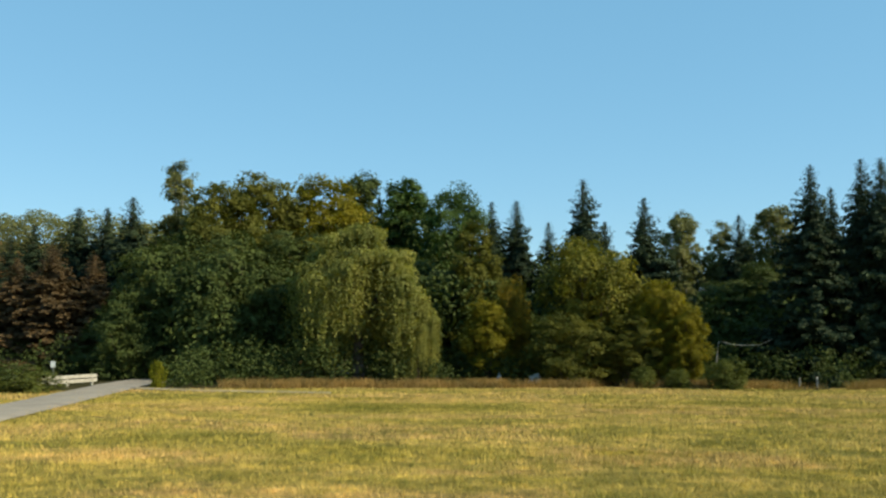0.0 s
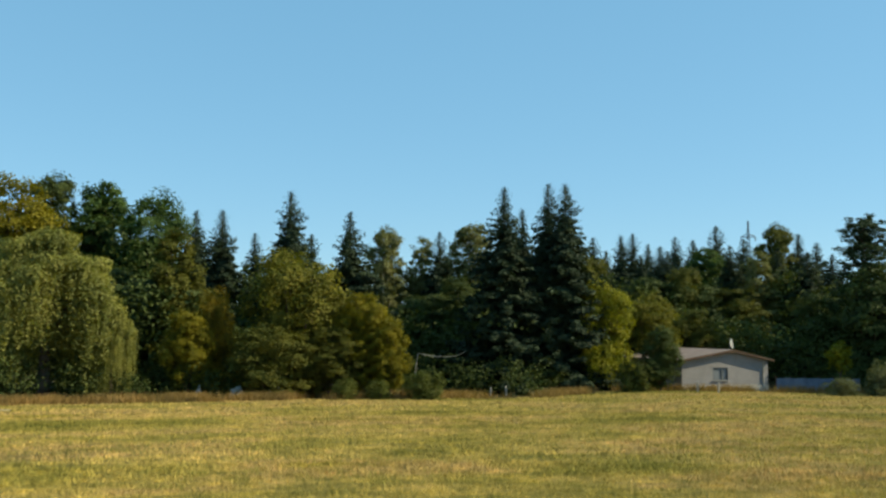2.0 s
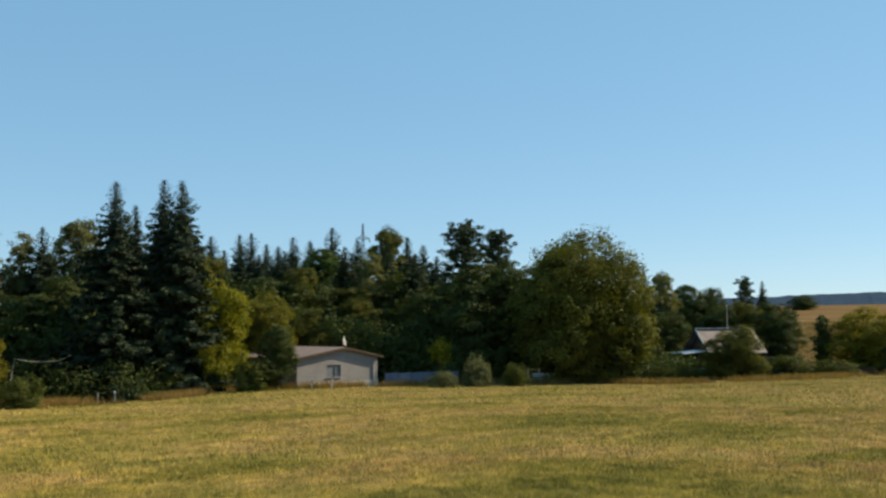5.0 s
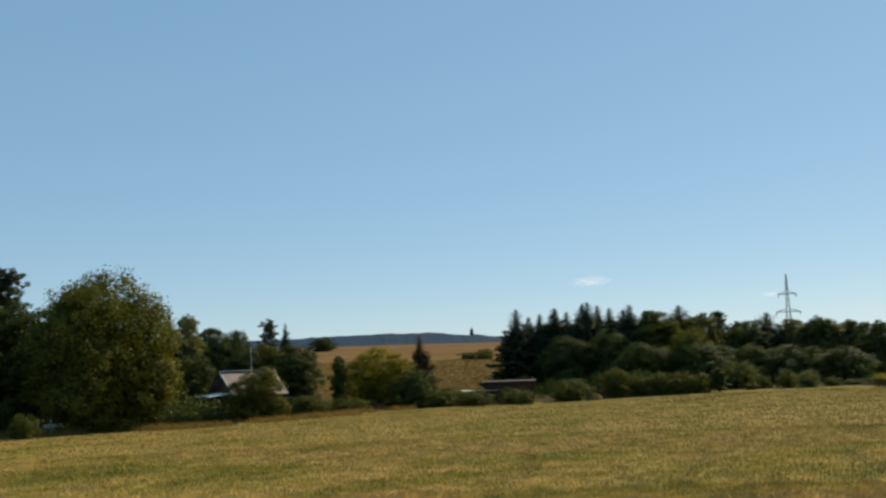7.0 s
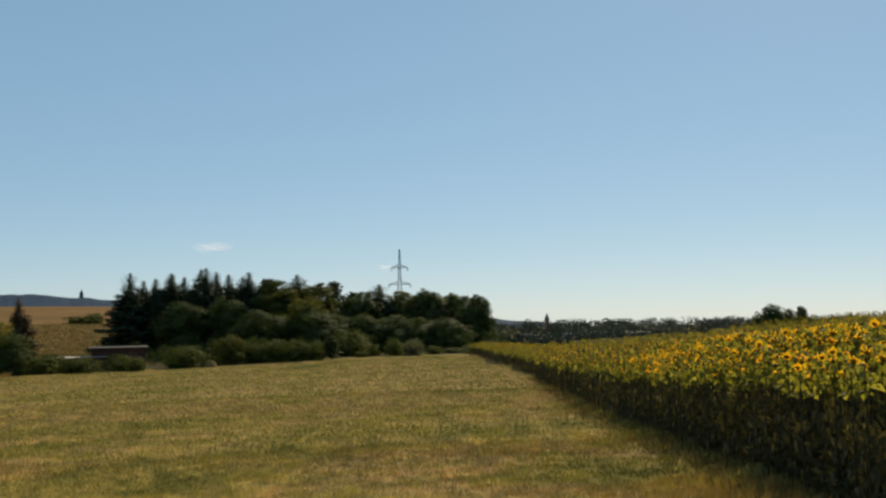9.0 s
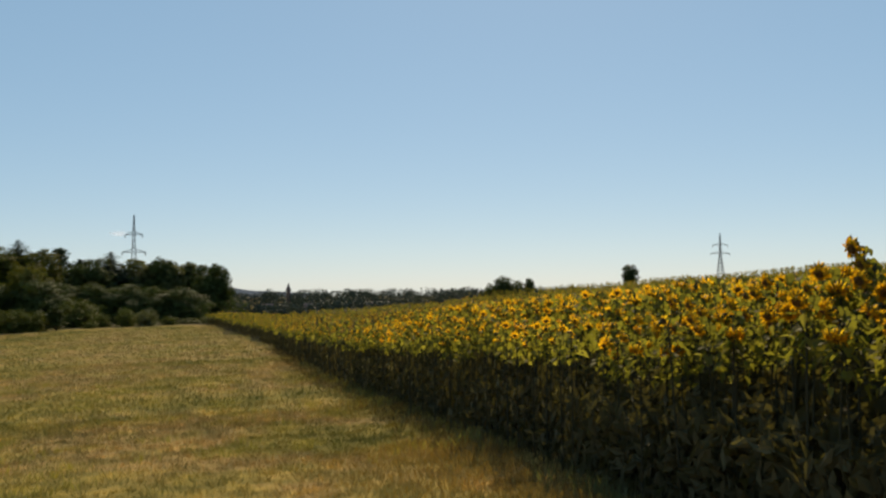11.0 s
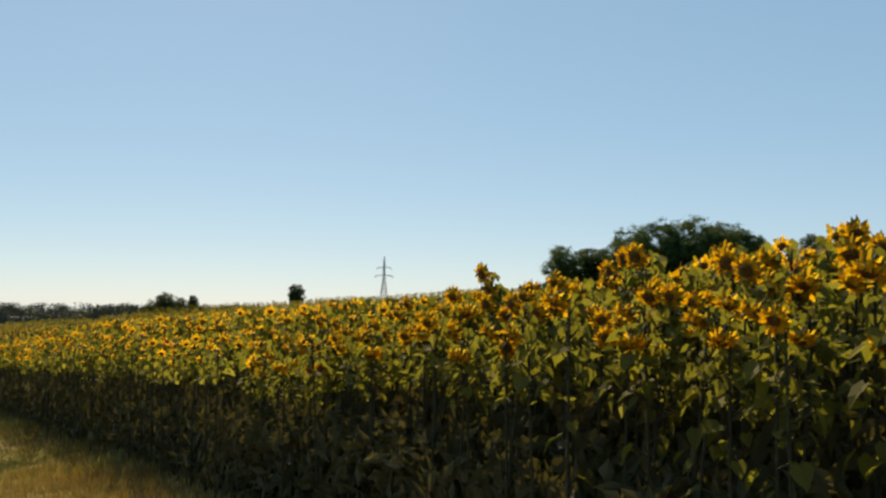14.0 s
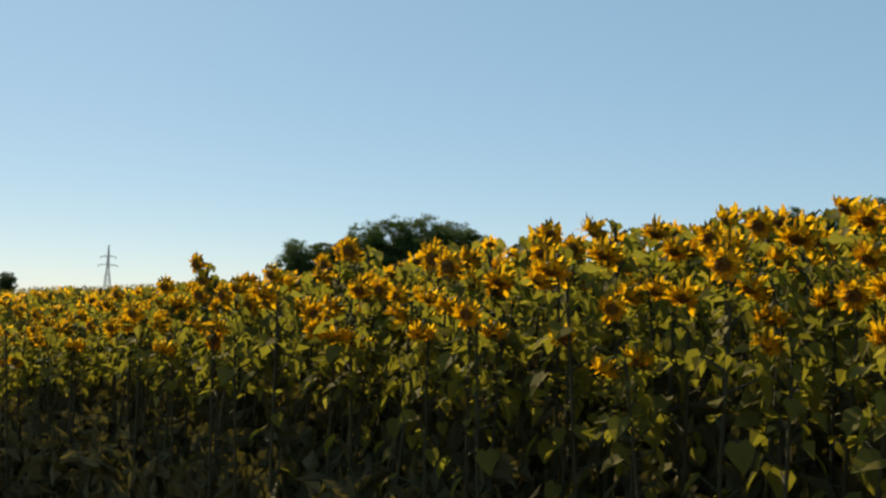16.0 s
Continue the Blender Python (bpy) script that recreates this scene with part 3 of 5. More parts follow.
SPRUCES = [
    ("spruce", 4.3, 94.4, 16.6, 5.0),
    ("spruce", 6.4, 90.2, 16.1, 5.6),
    ("spruce", 9.7, 94.0, 14.6, 4.6),
    ("spruce", 11.6, 83.6, 17.1, 6.1),
    ("spruce", 14.0, 87.3, 13.9, 4.6),
    ("spruce", 15.8, 78.9, 14.8, 5.5),
    ("spruce", 27.9, 75.4, 16.9, 5.7),
    ("spruce", 32.8, 77.8, 17.8, 5.6),
    ("spruce", 33.3, 75.4, 17.4, 5.8),
    ("spruce", 28.0, 94.4, 15.5, 4.6),
    ("birch", 22.8, 95.8, 15.4, 4.9),
    ("birch", 31.7, 95.3, 16.1, 6.3),
    ("birch", 26.7, 96.8, 14.6, 4.8),
    ("spruce", -4.3, 98.4, 19.1, 4.6),
    ("spruce", 32.2, 82.4, 16.3, 4.6),
]
BEHIND_HUT = [
    ("spruce", 56.0, 117.8, 17.9, 6.7),
    ("spruce", 59.2, 116.2, 18.1, 5.8),
    ("spruce", 61.5, 117.3, 18.4, 5.6),
    ("spruce", 62.3, 114.6, 16.7, 5.8),
    ("spruce", 61.2, 109.5, 15.9, 6.5),
    ("spruce", 64.3, 111.2, 17.4, 6.4),
    ("spruce", 67.2, 111.8, 17.2, 6.5),
    ("spruce", 68.6, 108.6, 18.7, 7.0),
    ("olive", 72.8, 102.2, 17.9, 5.9),
    ("spruce", 73.6, 110.1, 17.4, 6.9),
    ("spruce", 75.5, 101.5, 17.3, 6.4),
    ("spruce", 78.3, 101.8, 16.5, 6.2),
    ("olive", 67.6, 93.6, 11.1, 8.1),
    ("dark", 58.4, 96.1, 10.3, 9.1),
    ("olive", 62.2, 93.7, 9.6, 7.8),
    ("spruce", 74.7, 94.4, 14.4, 6.1),
    ("dark", 64.9, 83.1, 8.8, 7.4),
    ("olive", 45.7, 100.6, 13.9, 7.6),
    ("dark", 53.4, 98.9, 10.9, 7.8),
    ("spruce", 47.4, 102.0, 14.1, 5.7),
    ("spruce", 52.2, 106.3, 15.0, 6.0),
    ("spruce", 54.9, 102.7, 14.1, 5.9),
    ("spruce", 56.5, 99.6, 14.4, 6.1),
    ("olive", 57.1, 96.9, 11.8, 6.4),
    ("green", 62.3, 100.8, 14.6, 6.6),
    ("spruce", 63.4, 97.6, 15.1, 6.2),
    ("birch", 64.5, 94.5, 13.7, 5.9),
    ("spruce", 68.9, 96.3, 15.0, 6.1),
    ("spruce", 69.0, 91.3, 14.1, 5.9),
    ("spruce", 70.5, 87.6, 11.9, 5.8),
]
ROUND_HUT = [
    ("yellow", 36.0, 74.2, 8.6, 5.5),
    ("apple", 43.0, 79.6, 7.9, 6.2),
    ("dark", 37.7, 67.7, 4.8, 3.0),
    ("olive", 49.5, 82.7, 6.8, 4.9),
    ("shrub", 35.6, 67.6, 2.4, 2.6),
    ("pine", 64.5, 77.0, 16.2, 6.7),
    ("pine", 68.4, 76.3, 15.6, 5.4),
    ("dark", 64.1, 74.7, 11.2, 11.1),
    ("maple", 67.3, 63.4, 13.1, 12.4),
    ("dark", 66.9, 72.2, 11.2, 8.5),
    ("grass_bush", 52.3, 61.2, 2.6, 2.4),
    ("grass_bush", 49.0, 61.3, 1.3, 2.4),
    ("sapling", 52.6, 66.0, 4.1, 2.0),
    ("dark", 67.5, 66.1, 7.6, 7.6),
    ("dark", 69.6, 60.8, 5.8, 4.8),
    ("shrub", 56.0, 60.5, 1.9, 2.4),
]
ROUND_COTTAGE = [
    ("spruce", 91.0, 75.8, 13.0, 3.5),
    ("birch", 93.9, 75.5, 11.8, 4.4),
    ("dark", 102.0, 78.1, 10.7, 5.1),
    ("dark", 105.4, 76.8, 10.2, 5.1),
    ("pine", 116.0, 79.1, 12.4, 3.6),
    ("spruce", 119.0, 78.3, 11.9, 3.0),
    ("olive", 104.6, 71.1, 8.2, 6.2),
    ("dark", 101.4, 64.9, 7.8, 5.9),
    ("olive", 84.0, 58.7, 5.1, 6.0),
    ("shrub", 78.2, 63.1, 1.5, 2.5),
    ("shrub", 79.1, 60.3, 1.5, 2.8),
    ("cypress", 100.5, 58.8, 6.2, 2.2),
    ("gold", 102.8, 54.7, 6.7, 8.1),
    ("rust", 117.6, 56.5, 8.8, 3.5),
    ("dark", 101.0, 49.4, 4.1, 5.4),
    ("dark", 101.1, 72.5, 7.7, 5.8),
    ("dark", 91.1, 72.6, 7.0, 5.4),
    ("shrub", 90.0, 56.8, 2.1, 5.0),
    ("shrub", 100.4, 46.0, 1.7, 4.1),
    ("shrub", 94.1, 53.9, 1.6, 5.2),
]
WOOD_A = [
    ("spruce", 141.4, 51.5, 12.8, 6.5),
    ("spruce", 143.9, 50.4, 11.7, 6.1),
    ("spruce", 146.3, 49.4, 12.1, 6.2),
    ("spruce", 145.1, 46.6, 12.8, 6.7),
    ("spruce", 148.6, 45.7, 12.4, 6.2),
    ("spruce", 146.6, 41.8, 13.5, 7.2),
    ("spruce", 150.9, 41.4, 13.1, 6.4),
    ("spruce", 149.4, 39.1, 12.5, 6.2),
    ("spruce", 148.2, 35.7, 12.7, 7.7),
    ("dark", 149.0, 32.3, 11.2, 7.5),
    ("spruce", 151.7, 28.9, 12.2, 9.0),
    ("pine", 154.6, 23.6, 11.0, 4.9),
    ("pine", 155.1, 20.7, 9.2, 4.5),
    ("spruce", 155.5, 16.6, 10.3, 8.8),
    ("spruce", 144.2, 42.8, 11.3, 6.1),
    ("spruce", 142.6, 48.3, 10.6, 5.6),
    ("spruce", 147.9, 47.4, 12.9, 5.8),
    ("spruce", 149.6, 43.4, 13.6, 5.9),
    ("spruce", 151.2, 37.4, 12.2, 6.1),
    ("spruce", 152.0, 34.2, 11.8, 6.3),
    ("olive", 146.8, 30.4, 9.6, 8.2),
    ("olive", 150.2, 26.4, 10.2, 8.0),
    ("dark", 152.3, 19.0, 8.9, 7.2),
    ("dark", 143.6, 37.6, 8.4, 8.6),
    ("dark", 140.8, 43.7, 7.9, 8.5),
]
WOOD_B = [
    ("birch", 155.9, 13.1, 8.9, 5.7),
    ("dark", 156.1, 9.4, 8.8, 5.4),
    ("birch", 155.2, 7.3, 7.8, 5.0),
    ("spruce", 158.3, 5.4, 8.7, 5.1),
    ("dark", 155.4, 3.1, 7.8, 5.4),
    ("dark", 158.1, 11.0, 8.2, 5.1),
    ("dark", 156.2, 8.2, 8.5, 4.7),
    ("birch", 158.4, 5.1, 8.3, 4.7),
    ("dark", 150.4, 0.6, 7.8, 4.1),
    ("dark", 148.4, 2.7, 6.1, 4.1),
    ("dark", 140.8, 21.7, 5.3, 8.2),
    ("dark", 141.3, 17.7, 5.2, 7.4),
    ("olive", 140.1, 25.6, 7.9, 7.9),
    ("dark", 141.8, 13.6, 5.0, 7.4),
    ("dark", 142.1, 9.6, 4.5, 7.4),
    ("dark", 142.3, 5.5, 4.4, 7.4),
    ("dark", 136.5, 23.3, 5.8, 8.2),
    ("dark", 135.0, 30.7, 6.3, 8.1),
]
WOOD_EDGE = [
    ("olive", 114.6, 29.8, 3.3, 3.9),
    ("shrub", 117.2, 27.6, 2.9, 4.2),
    ("shrub", 117.8, 25.0, 2.6, 3.9),
    ("shrub", 118.3, 22.7, 2.5, 3.9),
    ("shrub", 118.6, 20.9, 2.3, 3.3),
    ("cypress", 118.0, 18.4, 2.7, 2.3),
    ("shrub", 121.5, 15.2, 0.9, 1.7),
    ("shrub", 123.7, 14.0, 1.5, 1.9),
    ("shrub", 122.9, 11.3, 2.0, 2.6),
    ("grass_bush", 122.1, 9.0, 2.0, 2.8),
    ("shrub", 124.3, 6.4, 1.1, 2.1),
    ("shrub", 128.4, 4.3, 0.7, 2.9),
    ("shrub", 109.4, 33.7, 2.4, 5.4),
    ("shrub", 103.5, 38.5, 1.8, 3.3),
    ("shrub", 101.9, 42.4, 1.8, 4.1),
    ("shrub", 102.7, 45.8, 2.0, 3.5),
    ("shrub", 129.2, 17.7, 3.3, 6.0),
    ("shrub", 102.1, 36.5, 1.5, 2.1),
    ("shrub", 126.4, 1.0, 1.2, 3.8),
]
FAR_TREES = [
    ("dark", 359.4, 218.1, 5.6, 11.9),
    ("shrub", 304.5, 128.4, 2.3, 6.8),
    ("shrub", 306.6, 123.1, 3.3, 7.6),
    ("dark", 168.6, -48.4, 3.8, 3.8),
    ("dark", 168.0, -50.6, 3.1, 3.8),
    ("dark", 168.2, -53.3, 3.2, 1.9),
    ("dark", 172.1, -47.2, 2.7, 3.0),
    ("dark", 156.5, -67.5, 4.1, 2.9),
    ("green", 82.0, -66.3, 6.4, 5.6),
    ("green", 81.0, -69.1, 6.2, 4.9),
    ("green", 77.1, -70.4, 7.8, 6.8),
    ("green", 76.1, -74.4, 8.4, 7.9),
    ("green", 73.8, -76.7, 8.7, 8.7),
    ("green", 70.5, -78.4, 8.0, 7.7),
    ("green", 68.5, -78.8, 7.1, 5.2),
    ("green", 67.0, -87.8, 6.9, 4.5),
]
FAR_RIGHT = [
    ("green", 50.6, -98.2, 7.1, 5.3),
    ("green", 46.6, -97.9, 7.2, 5.2),
    ("green", 41.7, -95.7, 9.0, 6.3),
    ("green", 39.5, -96.7, 8.3, 5.1),
    ("green", 36.3, -95.8, 9.1, 5.1),
    ("green", 33.1, -94.8, 9.3, 6.3),
]
for rows, group in ((FAR_BANK, "spruces beyond the road"), (BROADLEAF, "trees of the wood"), (WILLOW, "willow"), (MEADOW_EDGE, "trees along the meadow"), (SPRUCES, "spruces along the meadow"),
                    (BEHIND_HUT, "trees behind the hut"), (ROUND_HUT, "trees round the hut"), (ROUND_COTTAGE, "trees round the cottage"), (WOOD_A, "trees of the far wood"),
                    (WOOD_B, "trees of the far wood"), (WOOD_EDGE, "shrubs before the far wood"), (FAR_TREES, "trees on the skyline"), (FAR_RIGHT, "trees on the skyline")):
    for row in rows:
        plant(*row, group)


# ---- sunflowers ----
FACE = math.radians(98)       # the heads look this way, from +x towards +y


def heart(length, width):
    """A heart-shaped leaf along +x, folded along its rib."""
    v = np.array([(0, 0, 0), (-0.12, 0.28, 0.05), (0.22, 0.5, 0.10), (0.62, 0.32, 0.05), (1.0, 0, -0.16), (0.62, -0.32, 0.05), (0.22, -0.5, 0.10), (-0.12, -0.28, 0.05), (0.45, 0, -0.02)], float)
    f = [(0, 8, 1), (1, 8, 2), (2, 8, 3), (3, 8, 4), (4, 8, 5), (5, 8, 6), (6, 8, 7), (7, 8, 0)]
    return v * (length, width, length), np.array(f)[:, ::-1]


def turned(v, m):
    return v @ np.array(m.to_3x3()).T + np.array(m.translation)


def sunflower(rng, fine=2, bare=0.62):
    """One plant at the origin as {part: [(vertices, triangles), ...]}."""
    out = {"stalk": [], "leaf": [], "dry": [], "petals": [], "disc": [], "sepals": [], "leaf_crown": []}
    yaw = FACE + rng.normal() * 0.65
    tip = rng.uniform(0.05, 0.6) if rng.uniform() < 0.42 else rng.uniform(0.7, 1.4)
    full = rng.uniform(0.45, 1.0) if fine == 2 else rng.uniform(0.1, 1.0)
    fx, fy = math.cos(yaw), math.sin(yaw)
    H = rng.uniform(1.42, 1.64)
    lean = rng.normal(size=2) * 0.04
    base = np.array([lean[0], lean[1], 0])
    neck = base + (fx * 0.012, fy * 0.012, H - 0.055)
    crook = base + (fx * 0.040, fy * 0.040, H - 0.028)
    head = base + (fx * 0.085, fy * 0.085, H - 0.03 - 0.045 * tip)
    sides = {2: 6, 1: 4, 0: 3}[fine]
    if not fine:
        out["stalk"].append(tube([(0, 0, -0.1), (lean[0], lean[1], H)], [0.016, 0.012], 3))
    else:
        out["stalk"].append(tube([(0, 0, -0.12), (lean[0] * 0.4, lean[1] * 0.4, H * 0.45), (lean[0], lean[1], H * 0.93), neck, crook, head - (fx * 0.02, fy * 0.02, -0.02 * tip)], [0.010, 0.0085, 0.006, 0.005, 0.005, 0.007], sides))
    n = Vector((fx * math.cos(tip), fy * math.cos(tip), -math.sin(tip)))
    m = Matrix.Translation(head) @ n.to_track_quat("Z", "Y").to_matrix().to_4x4()
    R = rng.uniform(0.023, 0.033)
    k = {2: 14, 1: 8, 0: 6}[fine]
    ring = [(math.cos(2 * math.pi * i / k) * R, math.sin(2 * math.pi * i / k) * R, 0.010) for i in range(k)]
    dome = np.array([(0, 0, 0.012), *[(x * 0.62, y * 0.62, 0.024) for x, y, _ in ring], *ring])
    f = [(0, 1 + i, 1 + (i + 1) % k) for i in range(k)]
    for i in range(k):
        j = (i + 1) % k
        f += [(1 + i, 1 + k + i, 1 + k + j), (1 + i, 1 + k + j, 1 + j)]
    out["disc"].append((turned(dome, m), np.array(f)))
    back = np.array([(0, 0, -0.055), *[(x * 1.18, y * 1.18, 0.002) for x, y, _ in ring]])
    out["sepals"].append((turned(back, m), np.array([(0, 1 + (i + 1) % k, 1 + i) for i in range(k)])))
    many = int({2: 76, 1: 32, 0: 8}[fine] * (0.3 + 0.7 * full))
    gap = rng.uniform(0, 2 * math.pi)
    for i in range(many):
        a = 2 * math.pi * i / many + rng.normal() * 0.12
        if fine and math.cos(a - gap) > 0.75 + full and rng.uniform() < 0.7:
            continue
        L, W = rng.uniform(0.024, 0.050) * (0.65 + 0.35 * full), rng.uniform(0.0050, 0.0080) * {2: 1.0, 1: 1.7, 0: 2.9}[fine]
        rise, curl, twist = rng.normal() * 0.012 + (0.012 if i % 2 else -0.004), rng.normal() * 0.016 - 0.010, rng.normal() * 0.005
        c, s = math.cos(a), math.sin(a)
        q = R + L * 0.82
        p = np.array([(R * 0.9 * c, R * 0.9 * s, 0.006), ((R + L * 0.4) * c - W * s, (R + L * 0.4) * s + W * c, 0.008 + rise * 0.6 + twist), (q * c - W * 0.75 * s, q * s + W * 0.75 * c, rise + curl * 0.6 + twist * 0.5),
                      ((R + L) * c + rng.normal() * 0.005, (R + L) * s, rise + curl), (q * c + W * 0.75 * s, q * s - W * 0.75 * c, rise + curl * 0.6 - twist * 0.5), ((R + L * 0.4) * c + W * s, (R + L * 0.4) * s - W * c, 0.008 + rise * 0.6 - twist)])
        out["petals"].append((turned(p, m), np.array([(0, 5, 1), (1, 5, 4), (1, 4, 2), (2, 4, 3)])) if fine else (turned(p[[0, 1, 3, 5]], m), np.array([(0, 3, 2), (0, 2, 1)])))
    if fine == 2:
        for i in range(14):
            a = 2 * math.pi * i / 14 + rng.normal() * 0.1
            c, s = math.cos(a), math.sin(a)
            L, W = rng.uniform(0.03, 0.055), 0.012
            p = np.array([(R * c, R * s, -0.004), ((R + L * 0.4) * c - W * s, (R + L * 0.4) * s + W * c, -0.008), ((R + L) * c, (R + L) * s, -0.022 + rng.normal() * 0.012), ((R + L * 0.4) * c + W * s, (R + L * 0.4) * s - W * c, -0.008)])
            out["sepals"].append((turned(p, m), np.array([(0, 3, 2), (0, 2, 1)])))
    count = {2: 19, 1: 24, 0: 11}[fine]
    for i in range(count):
        f = (i + rng.uniform(-0.3, 0.3)) / count
        low, start = (0.36, bare) if fine == 2 else (0.50, 0.74)
        dry = f < low
        z = H * (0.15 + 1.05 * f) if dry else H * min(0.985, start + (0.985 - start) * ((f - low) / (1 - low)) ** 0.65)
        a = i * 2.4 + rng.uniform(-0.5, 0.5)
        L = rng.uniform(0.065, 0.125) * (1.0 if z < 0.85 * H else 0.8) * {2: 0.88, 1: 1.08, 0: 1.9}[fine]
        reach = rng.uniform(0.04, 0.13) * (1.0 if z < 0.85 * H else 0.5)
        stem = np.array([lean[0] * z / H + math.cos(a) * reach, lean[1] * z / H + math.sin(a) * reach, min(z + 0.02, H - 0.02)])
        pitch = rng.uniform(60, 100) if dry else rng.uniform(10, 75)
        v, f = heart(L, L * (0.4 if dry else 0.95))
        if not fine:
            v, f = v[[0, 2, 4, 6]], np.array([(0, 2, 1), (0, 3, 2)])
        mm = Matrix.Translation(stem) @ Euler((rng.normal() * 0.4, radians(pitch), a)).to_matrix().to_4x4()
        out["dry" if dry else "leaf"].append((turned(v, mm), f))
        if fine == 2:
            out["stalk"].append(tube([(lean[0] * z / H, lean[1] * z / H, stem[2] - 0.05), stem], [0.005, 0.004], 4))
    for i in range({2: 26, 1: 12, 0: 0}[fine]):       # small leaf_crown and young leaves crowded under the head
        a, z = rng.uniform(0, 2 * math.pi), H * rng.uniform(0.74, 0.965)
        r, L = rng.uniform(0.015, 0.05) + 0.28 * max(0, 1 - z / H), rng.uniform(0.04, 0.085)
        v, f = heart(L, L * 0.7)
        mm = Matrix.Translation((lean[0] + math.cos(a) * r, lean[1] + math.sin(a) * r, z)) @ Euler((rng.normal() * 0.6, radians(rng.uniform(-25, 80)), a)).to_matrix().to_4x4()
        out["leaf_crown"].append((turned(v[[0, 2, 4, 6]], mm), np.array([(0, 2, 1), (0, 3, 2)])))
    return out


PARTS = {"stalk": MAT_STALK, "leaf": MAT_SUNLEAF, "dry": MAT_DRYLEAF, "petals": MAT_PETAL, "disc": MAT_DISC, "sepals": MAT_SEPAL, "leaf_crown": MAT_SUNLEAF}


def near_sunflower(seed, bare):
    """A sunflower as a thing with parts; bare: how far up the green leaves begin."""
    rng = np.random.default_rng(seed)
    p = sunflower(rng, 2, bare)
    ob = tagged(new("sunflower"), "ripe yellow sunflower with a nodding brown head and heart-shaped leaves", "sunflower", "sunflowers at the field's edge")
    part("stalk", mesh_of("stalk", *joined(p["stalk"]), MAT_STALK), ob)
    for v, f in p["leaf"]:
        part("leaf", mesh_of("leaf", v, f, MAT_SUNLEAF), ob)
    for v, f in p["dry"]:
        part("withered_leaf", mesh_of("withered_leaf", v, f, MAT_DRYLEAF), ob, "dry brown hanging leaf")
    top = part("leaf_crown", mesh_of("leaf_crown", *joined(p["leaf_crown"]), MAT_SUNLEAF), ob, "crowded small leaves under the head")
    tagged(top, "crowded small leaves under the head", kind="stuff")
    head = part("flower_head", mesh_of("flower_head", *joined(p["sepals"]), MAT_SEPAL), ob)
    part("petals", mesh_of("petals", *joined(p["petals"]), MAT_PETAL), head, "bright yellow petals")
    part("disc", mesh_of("disc", *joined(p["disc"]), MAT_DISC), head, "brown seed disc")
    return ob


def stature(x, y):
    """The first rows stand lower than those behind, and a taller stand grows beside the camera."""
    return (0.87 + 0.16 * ease(0, 1.3, crop_edge(x) - y)) * (1 + 0.135 * ease(7.6, 6.2, x) + 0.045 * ease(4.6, 2.8, x))


def crop_spots(rng, x0, x1, depth0, depth1, across, along):
    """Places in rows that run along the field's edge."""
    spots, row = [], depth0
    while row < depth1:
        x = x0 + rng.uniform(0, along)
        while x < x1:
            spots.append((x, crop_edge(x) - row + rng.normal() * across * 0.33))
            x += along * rng.uniform(0.6, 1.4)
        row += across
    return spots


def joined_crop(name, seed, spots, fine, kinds, label):
    rng = np.random.default_rng(seed)
    forms = []
    for k in range(kinds):
        p = sunflower(rng, fine)
        v, f, idx = [], [], []
        for i, key in enumerate(PARTS):
            if p[key]:
                a, b = joined(p[key])
                f.append(b + sum(len(q) for q in v)), v.append(a), idx.append(np.full(len(b), i))
        forms.append((np.concatenate(v), np.concatenate(f), np.concatenate(idx)))
    vs, fs, ix, n = [], [], [], 0
    for x, y in spots:
        v, f, i = forms[int(rng.integers(kinds))]
        a, s = rng.normal() * 0.2, rng.uniform(0.94, 1.07) * stature(x, y)
        c, d = math.cos(a) * s, math.sin(a) * s
        w = np.stack([v[:, 0] * c - v[:, 1] * d, v[:, 0] * d + v[:, 1] * c, v[:, 2] * s], 1) + (x, y, ground_z(x, y))
        vs.append(w), fs.append(f + n), ix.append(i)
        n += len(v)
    me = mesh_of(name, np.concatenate(vs), np.concatenate(fs), list(PARTS.values()), np.concatenate(ix))
    return tagged(new(name, me), label, "sunflower field", kind="stuff")


